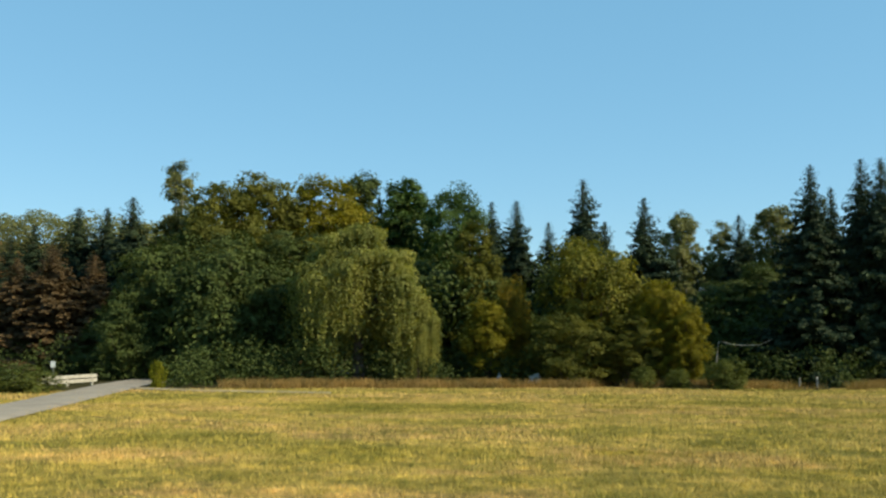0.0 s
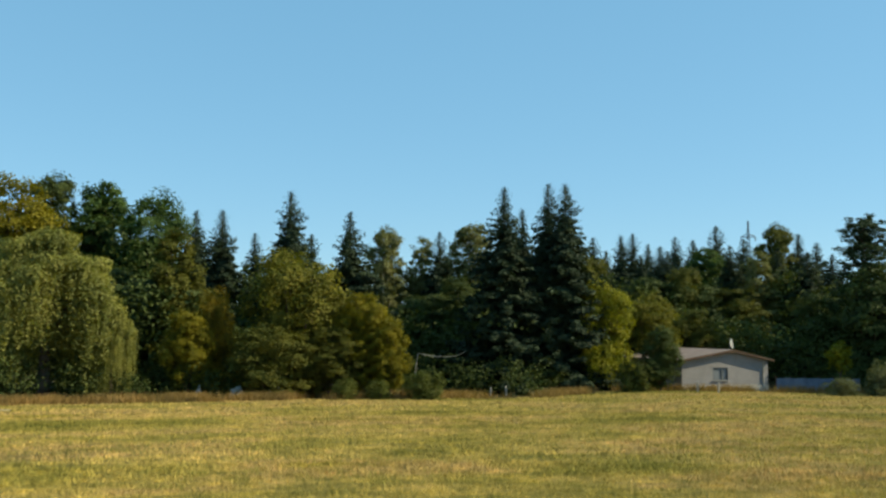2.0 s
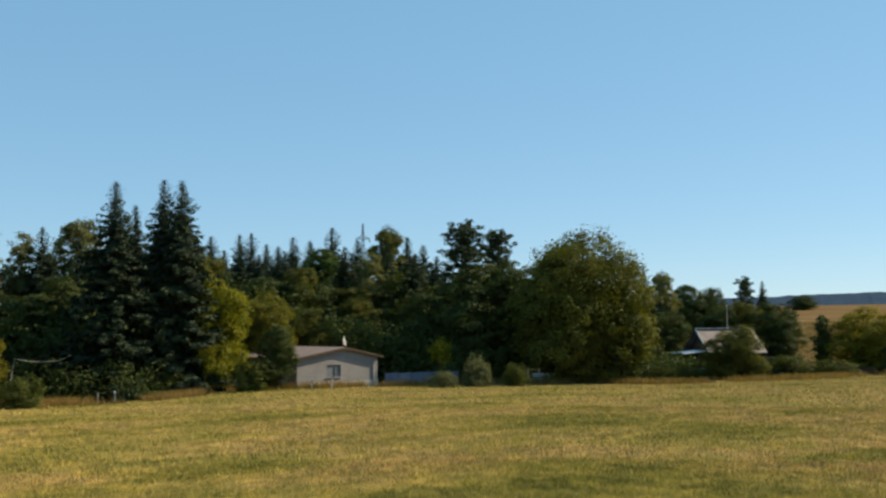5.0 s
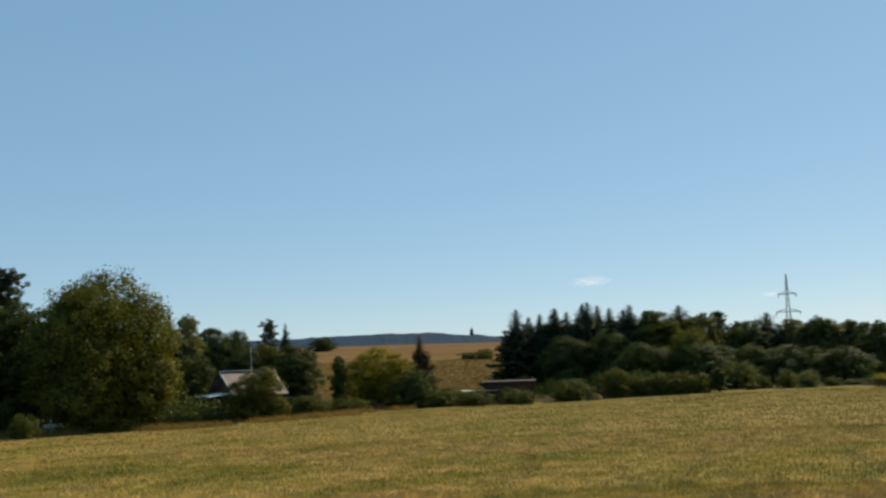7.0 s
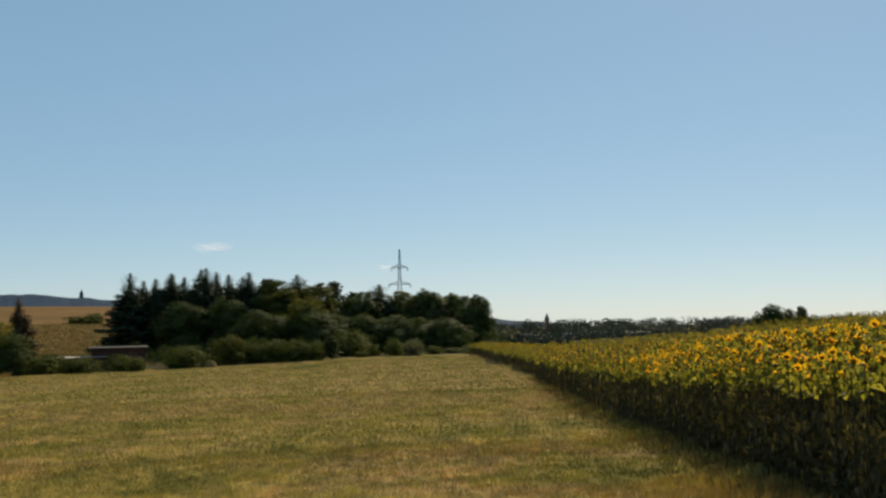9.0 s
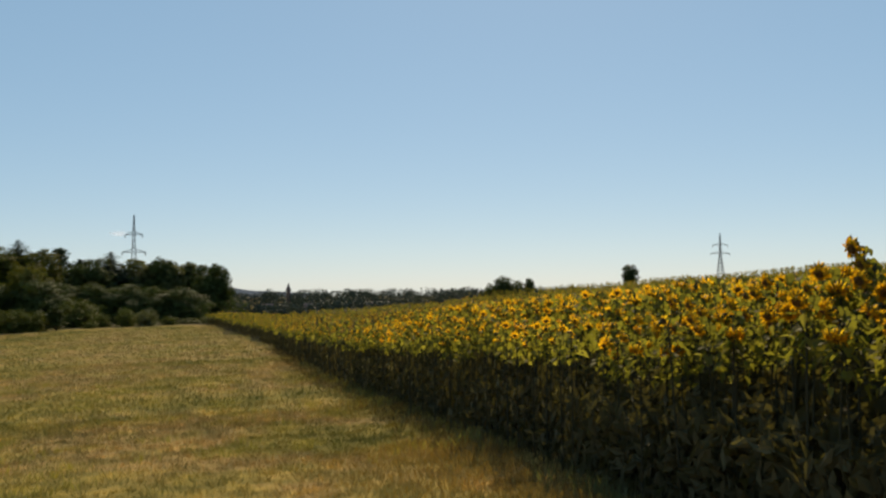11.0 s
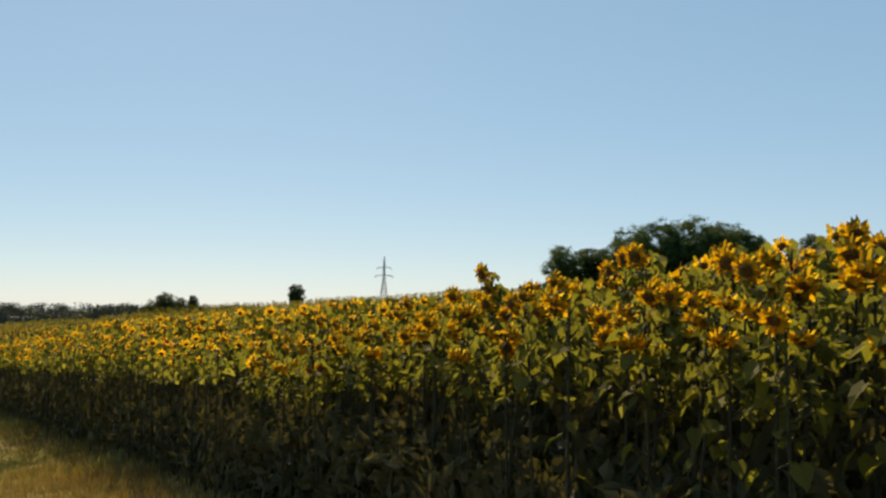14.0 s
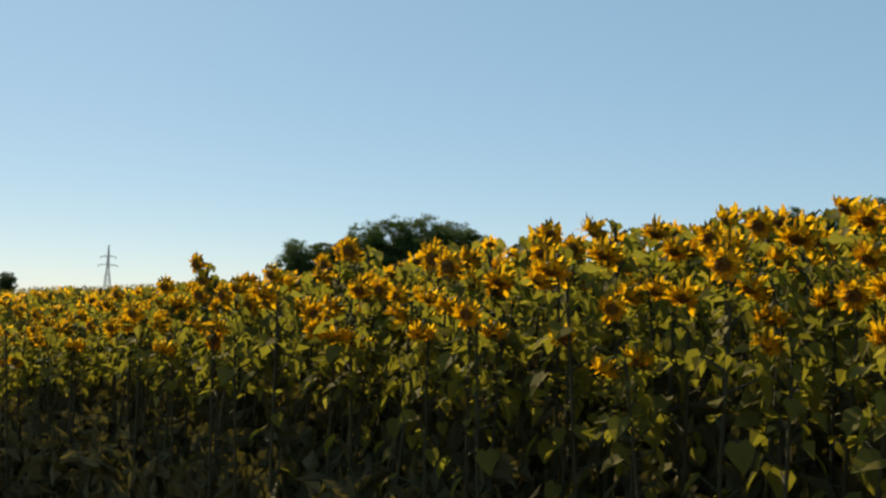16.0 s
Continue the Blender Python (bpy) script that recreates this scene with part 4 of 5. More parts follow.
def build_crop():
    rng = np.random.default_rng(5)
    models = [near_sunflower(900 + k, 0.42 if k < 5 else 0.72) for k in range(11)]
    spots = [s for s in crop_spots(rng, -1.2, 8.5, 0.0, 1.5, 0.36, 0.19)]
    used = set()
    for n, (x, y) in enumerate(spots):
        leafy_side = x + rng.normal() * 0.4 < 3.6
        k = n % 5 if leafy_side else 5 + n % 6
        s = rng.uniform(0.94, 1.06) * stature(x, y)
        if x < 2.6 and crop_edge(x) - y < 0.25 and rng.uniform() < 0.22:      # stunted plants in the first row
            s *= rng.uniform(0.66, 0.86)
        m = pose(x, y, ground_z(x, y), rng.normal() * 2, rng.normal() * 2, rng.normal() * 14)
        if k not in used:
            used.add(k)
            models[k].matrix_basis = m @ Matrix.Diagonal((s, s, s, 1))
        else:
            ob = copy_thing(models[k], m)
            ob.scale = (s, s, s)
    mid = crop_spots(rng, -2.5, 8.5, 1.8, 12, 0.36, 0.22) + crop_spots(rng, -2.5, 9, 12, 18, 0.5, 0.3) + crop_spots(rng, -3.5, -1.2, 0, 1.8, 0.4, 0.22) + crop_spots(rng, 8.5, 26.0, 0.0, 8, 0.40, 0.22)
    joined_crop("sunflower_rows", 11, mid, 1, 14, "dense rows of ripe yellow sunflowers with drying leaves")
    far = crop_spots(rng, 26, 60, 0, 9, 0.5, 0.26) + crop_spots(rng, 60, 121, 0, 7, 0.6, 0.35) + crop_spots(rng, 9, 60, 9, 45, 1.0, 0.55) + crop_spots(rng, -2, 9, 16, 45, 1.0, 0.55) + crop_spots(rng, 60, 121, 7, 60, 1.5, 0.8) + crop_spots(rng, 20, 150, 45, 130, 2.2, 1.3)
    joined_crop("sunflower_field", 12, far, 0, 16, "wide sunflower field running to the skyline")


build_crop()


def dead_leaves():
    """Withered lower leaves hanging between the stalks, a thick filler added to darken the lower stand."""
    rng, where = np.random.default_rng(14), []
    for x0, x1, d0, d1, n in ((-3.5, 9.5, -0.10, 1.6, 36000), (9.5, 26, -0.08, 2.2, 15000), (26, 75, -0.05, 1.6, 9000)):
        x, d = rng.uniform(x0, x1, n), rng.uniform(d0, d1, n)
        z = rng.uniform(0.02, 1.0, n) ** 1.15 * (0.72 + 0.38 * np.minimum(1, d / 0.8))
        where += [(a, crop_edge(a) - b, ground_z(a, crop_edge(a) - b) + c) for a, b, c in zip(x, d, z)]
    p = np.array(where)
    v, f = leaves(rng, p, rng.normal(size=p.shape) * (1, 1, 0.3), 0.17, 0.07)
    tagged(new("withered_leaves", mesh_of("withered_leaves", v, f, MAT_DEAD)), "filler of withered leaves darkening the low gaps among the sunflower stalks", "sunflower leaves", kind="stuff")


dead_leaves()


# ---- grass ----
def blades(name, spots, seed, tall, wide, each, spread, mat, label, kind="grass"):
    rng = np.random.default_rng(seed)
    p = np.repeat(np.array([(x, y, ground_z(x, y)) for x, y in spots]), each, axis=0)
    n = len(p)
    p = p + np.stack([rng.normal(size=n) * spread, rng.normal(size=n) * spread, np.full(n, -0.02)], 1)
    a, h = rng.uniform(0, 2 * math.pi, n), tall * rng.uniform(0.4, 1.3, n)
    side = np.stack([np.cos(a), np.sin(a), 0 * a], 1) * wide * rng.uniform(0.6, 1.4, (n, 1))
    bend = np.stack([rng.normal(size=n) * 0.35, rng.normal(size=n) * 0.35, np.ones(n)], 1) * h[:, None]
    v = np.stack([p - side, p + side, p + bend], 1).reshape(-1, 3)
    tagged(new(name, mesh_of(name, v, np.arange(3 * n).reshape(-1, 3), mat)), label, kind, kind="stuff")


def wedge(rng, n, r0, r1, a0, a1):
    r, a = np.sqrt(rng.uniform(r0 * r0, r1 * r1, n)), np.radians(rng.uniform(a0, a1, n))
    x, y = -np.sin(a) * r, np.cos(a) * r
    return [(u, w) for u, w in zip(x, y) if w > crop_edge(u) - 0.1]


grng = np.random.default_rng(21)
blades("meadow_grass", wedge(grng, 36000, 6.5, 20, -118, 32), 22, 0.078, 0.0055, 10, 0.05, MAT_BLADE, "short mown meadow grass, half dry")
blades("meadow_tufts", wedge(grng, 52000, 17, 46, -105, 34), 23, 0.105, 0.010, 7, 0.13, MAT_BLADE, "uneven tufts of half-dry meadow grass")
blades("bright_tufts", [(x + d[0], y + d[1]) for x, y in wedge(grng, 1500, 6.5, 34, -112, 32) if noise.noise((x * 0.22, y * 0.22, 5)) > -0.1 for d in grng.normal(size=(16, 2)) * 0.13], 31, 0.13, 0.006, 3, 0.04, MAT_TUFT, "pale yellow-green tufts standing out of the mown meadow")
blades("far_meadow_grass", [(x, y) for x, y in wedge(grng, 76000, 44, 118, -95, 30) if math.hypot(x, y) < table(LAND, math.degrees(math.atan2(-x, y)), 2)], 26, 0.12, 0.022, 5, 0.3, MAT_BLADE, "half-dry grass of the far meadow")
blades("hill_grass", wedge(grng, 22000, 126, 330, -71, -54), 27, 0.45, 0.10, 3, 0.6, MAT_HEATH, "rough brown grass on the rising pasture")


def edge_spots(rng, n, a0, a1, inner, outer):
    out = []
    for _ in range(n):
        az = rng.uniform(a0, a1)
        r = table(LAND, az, 2) + rng.uniform(inner, outer)
        out.append((-math.sin(radians(az)) * r, math.cos(radians(az)) * r))
    return out


blades("tall_dry_grass", [p for p in edge_spots(grng, 14000, -64, 13, -1.2, 3.5) if noise.noise((p[0] * 0.3, p[1] * 0.3, 3)) + 0.5 * noise.noise((p[0] * 0.9, p[1] * 0.9, 7)) > -0.12 + 0.18 * (p[0] > 22)], 24, 0.56, 0.022, 5, 0.20, MAT_HAY, "strip of tall dry grass along the meadow's edge")
blades("margin_grass", [(x, crop_edge(x) + abs(grng.normal()) * 0.5 - 0.15) for x in grng.uniform(4, 60, 2600)], 25, 0.15, 0.006, 5, 0.08, MAT_WEED, "dry grass along the foot of the sunflowers")
blades("brown_grass", [(x, crop_edge(x) + 0.1 + abs(grng.normal()) * 1.1) for x in grng.uniform(4.5, 13, 3000) if noise.noise((x * 0.8, 3.1, 0)) > -0.35], 28, 0.10, 0.005, 6, 0.09, MAT_HAY, "patch of brown dry grass beside the sunflowers")
blades("margin_weeds", [(x + d[0], crop_edge(x) + 0.45 + 0.3 * math.sin(x * 5.1) + d[1]) for x in grng.uniform(5.5, 45, 120) for d in grng.normal(size=(9, 2)) * 0.10], 29, 0.19, 0.005, 4, 0.06, MAT_WEED, "tall dry weeds at the foot of the sunflowers", "weeds")
blades("green_weeds", [(x + d[0], crop_edge(x) + 0.25 + d[1]) for x in grng.uniform(6.5, 40, 28) for d in grng.normal(size=(8, 2)) * 0.12], 30, 0.20, 0.010, 5, 0.06, LEAF["grass_bush"], "low green weeds at the foot of the sunflowers", "weeds")


# ---- woods behind the first trees, undergrowth ----
FILL = [(-91, 0.0), (-85, 1.1), (-80, 2.0), (-74, 2.6), (-70, 2.1), (-66, -3), (-58, -3), (-57, 0.3), (-53, 1.3), (-49, 2.7), (-41, 3.5), (-34, 4.1), (-25, 3.9), (-17, 4.2), (-8, 4.0), (-3, 5.0), (1, 6.3), (9, 6.8), (14, 6.2), (17, 5.4), (20, 5.9), (32, 5.9)]


def clumps(name, seed, rows, leaf, mat, label, category):
    """Foliage in uneven rounded heaps: rows of x, y, height, width, leaves."""
    rng, where, way = np.random.default_rng(seed), [], []
    for x, y, h, w, n in rows:
        z = ground_z(x, y)
        k = max(3, int(h / w * 4) + 3)
        for j in range(k):
            c = np.array([x + rng.normal() * w * 0.22, y + rng.normal() * w * 0.22, z + h * (j + 0.6) / (k + 0.6)])
            m = int(n / k)
            d = rng.normal(size=(m, 3))
            d /= np.linalg.norm(d, axis=1, keepdims=True)
            s = w * 0.5 * (0.55 + 0.5 * math.sin(math.pi * (j + 0.7) / (k + 0.5)))
            where.append(c + d * (s, s, min(s, h / k * 1.2)) * rng.uniform(0.6, 1.05, (m, 1)))
            way.append(d + rng.normal(size=(m, 3)) * 0.6)
    v, f = leaves(rng, np.concatenate(where), np.concatenate(way), leaf, leaf * 0.65)
    return tagged(new(name, mesh_of(name, v, f, mat)), label, category, kind="stuff")


def wood_rows(seed, a0, a1, step, extra0, extra1, sink, n):
    rng, rows, az = np.random.default_rng(seed), [], a0
    while az < a1:
        d = table(LAND, az, 2)
        r = d + rng.uniform(extra0, extra1)
        x, y = -math.sin(radians(az)) * r, math.cos(radians(az)) * r
        h = 1.6 + math.tan(radians(table(FILL, az, 1) - sink)) * r - ground_z(x, y) - rng.uniform(0, 2.2)
        if h > 2:
            rows.append((x, y, h, rng.uniform(5, 8), n))
        az += step * rng.uniform(0.5, 1.5)
    return rows


clumps("deep_wood", 41, wood_rows(40, -52, 16, 1.5, 26, 40, 0.3, 900) + wood_rows(42, -52, 16, 1.6, 14, 22, 2.7, 800) + wood_rows(43, -90, -69.5, 0.9, 36, 55, 0.2, 800), 0.42, LEAF["dark"], "dense dark wood behind the first row of trees", "wood")
clumps("wooded_ridge", 44, wood_rows(45, 14, 34, 0.55, 120, 190, 0.1, 900), 0.5, LEAF["birch"], "wooded ridge beyond the road", "wood")


def thicket_rows(seed, a0, a1, step, r0, r1, h0, h1, n):
    rng, rows, az = np.random.default_rng(seed), [], a0
    while az < a1:
        r = table(LAND, az, 2) + rng.uniform(r0, r1)
        rows.append((-math.sin(radians(az)) * r, math.cos(radians(az)) * r, rng.uniform(h0, h1), rng.uniform(2, 3.4), n))
        az += step * rng.uniform(0.6, 1.4)
    return rows


clumps("undergrowth", 46, thicket_rows(47, -25, 16.5, 0.9, 4, 10, 1.6, 3.2, 420) + thicket_rows(48, -51, -37.5, 0.9, 6, 14, 1.4, 3.0, 420) + thicket_rows(49, 18, 30, 1.0, 18, 26, 2.0, 4.0, 420) + thicket_rows(50, -90, -70, 0.8, 16, 26, 1.6, 3.2, 420),
       0.2, LEAF["dark"], "dark undergrowth along the foot of the wood", "undergrowth")


# ---- road, track, barrier and post ----
def strip(name, left, right, mat, lift, label, category):
    """A sheet between two lines of points, laid on the ground."""
    v, f = [], []
    for (ax, ay), (bx, by) in zip(left, right):
        for k in range(6):
            x, y = ax + (bx - ax) * k / 5, ay + (by - ay) * k / 5
            v.append((x, y, ground_z(x, y) + lift - (0.05 if k in (0, 5) else 0)))
    for i in range(len(left) - 1):
        f += [(6 * i + k, 6 * i + k + 1, 6 * i + k + 7, 6 * i + k + 6) for k in range(5)]
    tagged(new(name, mesh_of(name, v, f, mat)), label, category, kind="structure")


def line(points, n):
    """Even points along a broken line."""
    p = np.array(points, float)
    s = np.r_[0, np.cumsum(np.linalg.norm(np.diff(p, axis=0), axis=1))]
    u = np.linspace(0, s[-1], n)
    return list(zip(np.interp(u, s, p[:, 0]), np.interp(u, s, p[:, 1])))


strip("road", line([(-9, 8), (-16.6, 37.2), (-19.9, 50.8), (-22.7, 64.4), (-25, 88)], 60), line([(-5.6, 8), (-12.0, 27), (-13.7, 35.2), (-18.9, 62), (-21.4, 88)], 60), MAT_ROAD, 0.10, "narrow worn asphalt lane leading into the wood", "road")
strip("track", line([(-17.6, 56.2), (-12.9, 52.6), (-6, 51.5)], 14), line([(-18.4, 59), (-13, 54.0), (-6, 52.2)], 14), MAT_GRAVEL, 0.08, "pale gravel track beside the lane", "track")


def barrier():
    ob = tagged(new("plank_barrier"), "weathered pale plank barrier on short posts beside the lane", "barrier")
    ob.matrix_basis = pose(-24.1, 63.0, ground_z(-24.1, 63.0), 0, 0, 58)
    for k in range(3):
        box("post", (0.14, 0.14, 0.85), (-1.9 + 1.9 * k, 0, -0.2), MAT_GREYWOOD, ob, bevel=0.015)
    for z in (0.18, 0.46):
        box("plank", (4.4, 0.05, 0.22), (0, -0.10, z), MAT_GREYWOOD, ob, bevel=0.008)


def marker_post():
    ob = tagged(new("marker_post"), "thin grey marker post with a small plate beside the lane", "post")
    ob.matrix_basis = pose(-26.4, 66.5, ground_z(-26.4, 66.5))
    v, f = tube([(0, 0, -0.2), (0, 0, 1.5)], [0.04, 0.035], 8)
    part("pole", mesh_of("pole", v, f, MAT_STEEL), ob)
    box("plate", (0.32, 0.02, 0.42), (0, -0.05, 1.1), MAT_WHITE, ob, "pale plate", bevel=0.005)


def field_stake():
    ob = tagged(new("field_stake"), "white stake standing at the foot of the sunflowers", "stake")
    x, y = 20.2, -3.72
    ob.matrix_basis = pose(x, y, ground_z(x, y), 3, 2, 0)
    v, f = tube([(0, 0, -0.1), (0, 0, 0.55)], [0.022, 0.02], 7)
    part("shaft", mesh_of("shaft", v, f, MAT_WHITE), ob)
    v, f = tube([(0, 0, 0.30), (0, 0, 0.36)], [0.027, 0.027], 7)
    part("band", mesh_of("band", v, f, MAT_DARKWOOD), ob, "dark band")


barrier()
marker_post()
field_stake()


# ---- the hut ----
def prism_wall(name, w, h, rise, apex, thick, mat, parent, holes=(), label=""):
    """A gable wall along x with its foot at z 0, with rectangular openings right through it."""
    xs = sorted({0, w, apex, *[v for a, b, c, e in holes for v in (a, b)]})
    top = lambda x: h + rise * (x / apex if x <= apex else (w - x) / (w - apex))
    bm = bmesh.new()
    for a, b in zip(xs, xs[1:]):
        cuts = [0, *[v for p, q, c, e in holes if p <= a and b <= q for v in (c, e)], None]
        for lo, hi in zip(cuts[::2], cuts[1::2]):
            za, zb = (hi, hi) if hi is not None else (top(a), top(b))
            front = [bm.verts.new(p) for p in ((a, 0, lo), (b, 0, lo), (b, 0, zb), (a, 0, za))]
            back = [bm.verts.new((v.co.x, thick, v.co.z)) for v in front]
            bm.faces.new(front), bm.faces.new(back[::-1])
            for i in range(4):
                bm.faces.new((front[i - 1], front[i], back[i], back[i - 1])[::-1])
    bmesh.ops.remove_doubles(bm, verts=bm.verts, dist=0.001)
    bmesh.ops.recalc_face_normals(bm, faces=bm.faces)
    return part(name, bm_mesh(name, bm, mat), parent, label)


def slab(name, corners, thick, mat, parent, label=""):
    """A roof sheet of four corners with thickness."""
    bm = bmesh.new()
    low = [bm.verts.new(c) for c in corners]
    high = [bm.verts.new(Vector(c) + Vector((0, 0, thick))) for c in corners]
    bm.faces.new(low[::-1]), bm.faces.new(high)
    for i in range(4):
        bm.faces.new((low[i - 1], low[i], high[i], high[i - 1]))
    bmesh.ops.recalc_face_normals(bm, faces=bm.faces)
    return part(name, bm_mesh(name, bm, mat), parent, label)


def build_hut():
    ob = tagged(new("hut"), "low grey plastered hut with a shallow brown gable roof", "hut")
    ax, ay, bx, by = 40.05, 68.6, 47.8, 68.6
    ob.matrix_basis = pose(ax, ay, ground_z(ax, ay) - 0.15, 0, 0, math.degrees(math.atan2(by - ay, bx - ax)))
    w, deep, h, rise, apex = 7.75, 10.0, 2.45, 0.75, 4.4
    prism_wall("front_wall", w, h, rise, apex, 0.22, MAT_RENDER, ob, [(2.75, 4.1, 0.9, 1.9)], "grey plaster gable wall")
    prism_wall("back_wall", w, h, rise, apex, 0.22, MAT_RENDER, ob).location = (0, deep - 0.22, 0)
    box("side_wall", (0.22, deep - 0.44, h), (0.11, deep / 2, 0), MAT_RENDER, ob, bevel=0)
    box("side_wall", (0.22, deep - 0.44, h), (w - 0.11, deep / 2, 0), MAT_RENDER, ob, bevel=0)
    slab("roof_slope", [(-0.35, -0.35, h - 0.02), (apex, -0.35, h + rise + 0.03), (apex, deep + 0.3, h + rise + 0.03), (-0.35, deep + 0.3, h - 0.02)], 0.10, MAT_TILE, ob, "brown roofing sheet")
    slab("roof_slope", [(apex, -0.35, h + rise + 0.03), (w + 0.35, -0.35, h - 0.02), (w + 0.35, deep + 0.3, h - 0.02), (apex, deep + 0.3, h + rise + 0.03)], 0.10, MAT_TILE, ob, "brown roofing sheet")
    for a, za, b, zb in ((-0.36, h - 0.08, apex, h + rise - 0.03), (apex, h + rise - 0.03, w + 0.36, h - 0.08)):
        slab("verge_board", [(a, -0.40, za), (b, -0.40, zb), (b, -0.36, zb), (a, -0.36, za)], 0.15, MAT_DARKWOOD, ob, "dark brown verge board")
    win = part("window", bm_mesh("window", box_bm(bmesh.new(), (1.35, 0.02, 1.0), (3.425, 0.12, 0.9)), MAT_PALE_GLASS), ob, "wide window with pale grey glazing")
    for sx, sz, px, pz in ((1.33, 0.06, 3.425, 0.903), (1.33, 0.06, 3.425, 1.837), (0.06, 0.87, 2.785, 0.965), (0.06, 0.87, 4.065, 0.965), (0.07, 0.87, 3.60, 0.965)):
        box("frame", (sx, 0.07, sz), (px, 0.075, pz), MAT_STEEL, win, bevel=0.004)
    box("sill", (1.5, 0.14, 0.04), (3.425, -0.05, 0.85), MAT_GREYWOOD, win)
    box("downpipe", (0.09, 0.09, h - 0.1), (w - 0.45, -0.06, 0), MAT_GREYWOOD, ob, "pale downpipe")
    box("plinth", (w + 0.04, 0.06, 0.55), (w / 2, -0.03, 0), MAT_GREYWOOD, ob, "paler stained plinth", bevel=0.02)
    dish = part("satellite_dish", bm_mesh("satellite_dish", dish_bm(0.42), MAT_WHITE), ob, "white satellite dish")
    dish.matrix_basis = pose(5.4, 1.6, h + rise + 0.55, 82, 0, 68)
    v, f = tube([(5.4, 1.7, h + 0.4), (5.4, 1.7, h + rise + 0.7)], [0.03, 0.03], 6)
    part("dish_mast", mesh_of("dish_mast", v, f, MAT_STEEL), ob)


def dish_bm(r):
    bm = bmesh.new()
    rings = []
    for i in range(6):
        s = i / 5
        rings.append([bm.verts.new((math.cos(a) * r * s, math.sin(a) * r * s, 0.16 * s * s * r * 2)) for a in [2 * math.pi * k / 18 for k in range(18)]] if i else [bm.verts.new((0, 0, 0))])
    for i in range(1, 6):
        for k in range(18):
            a, b = rings[i][k], rings[i][(k + 1) % 18]
            bm.faces.new((rings[0][0], a, b) if i == 1 else (rings[i - 1][k], a, b, rings[i - 1][(k + 1) % 18]))
    bmesh.ops.solidify(bm, geom=bm.faces[:], thickness=0.015)
    return bm


build_hut()


def board_fence(name, ax, ay, bx, by, tall, mat, label, each=1.8, gap=0.02):
    ob = tagged(new(name), label, "fence")
    n = max(1, round(math.hypot(bx - ax, by - ay) / each))
    turn = math.degrees(math.atan2(by - ay, bx - ax))
    for k in range(n):
        x, y = ax + (bx - ax) * (k + 0.5) / n, ay + (by - ay) * (k + 0.5) / n
        w = math.hypot(bx - ax, by - ay) / n
        box("panel", (w - gap, 0.04, tall), (x, y, ground_z(x, y) - 0.1), mat, ob, turn=turn)
        x, y = ax + (bx - ax) * k / n, ay + (by - ay) * k / n
        box("post", (0.09, 0.09, tall + 0.15), (x, y + 0.07, ground_z(x, y) - 0.1), MAT_DARKWOOD, ob, turn=turn)
    return ob


board_fence("low_fence", 48.6, 68.6, 58.6, 71.0, 1.15, MAT_BLUE, "low blue-grey panel fence beside the hut")


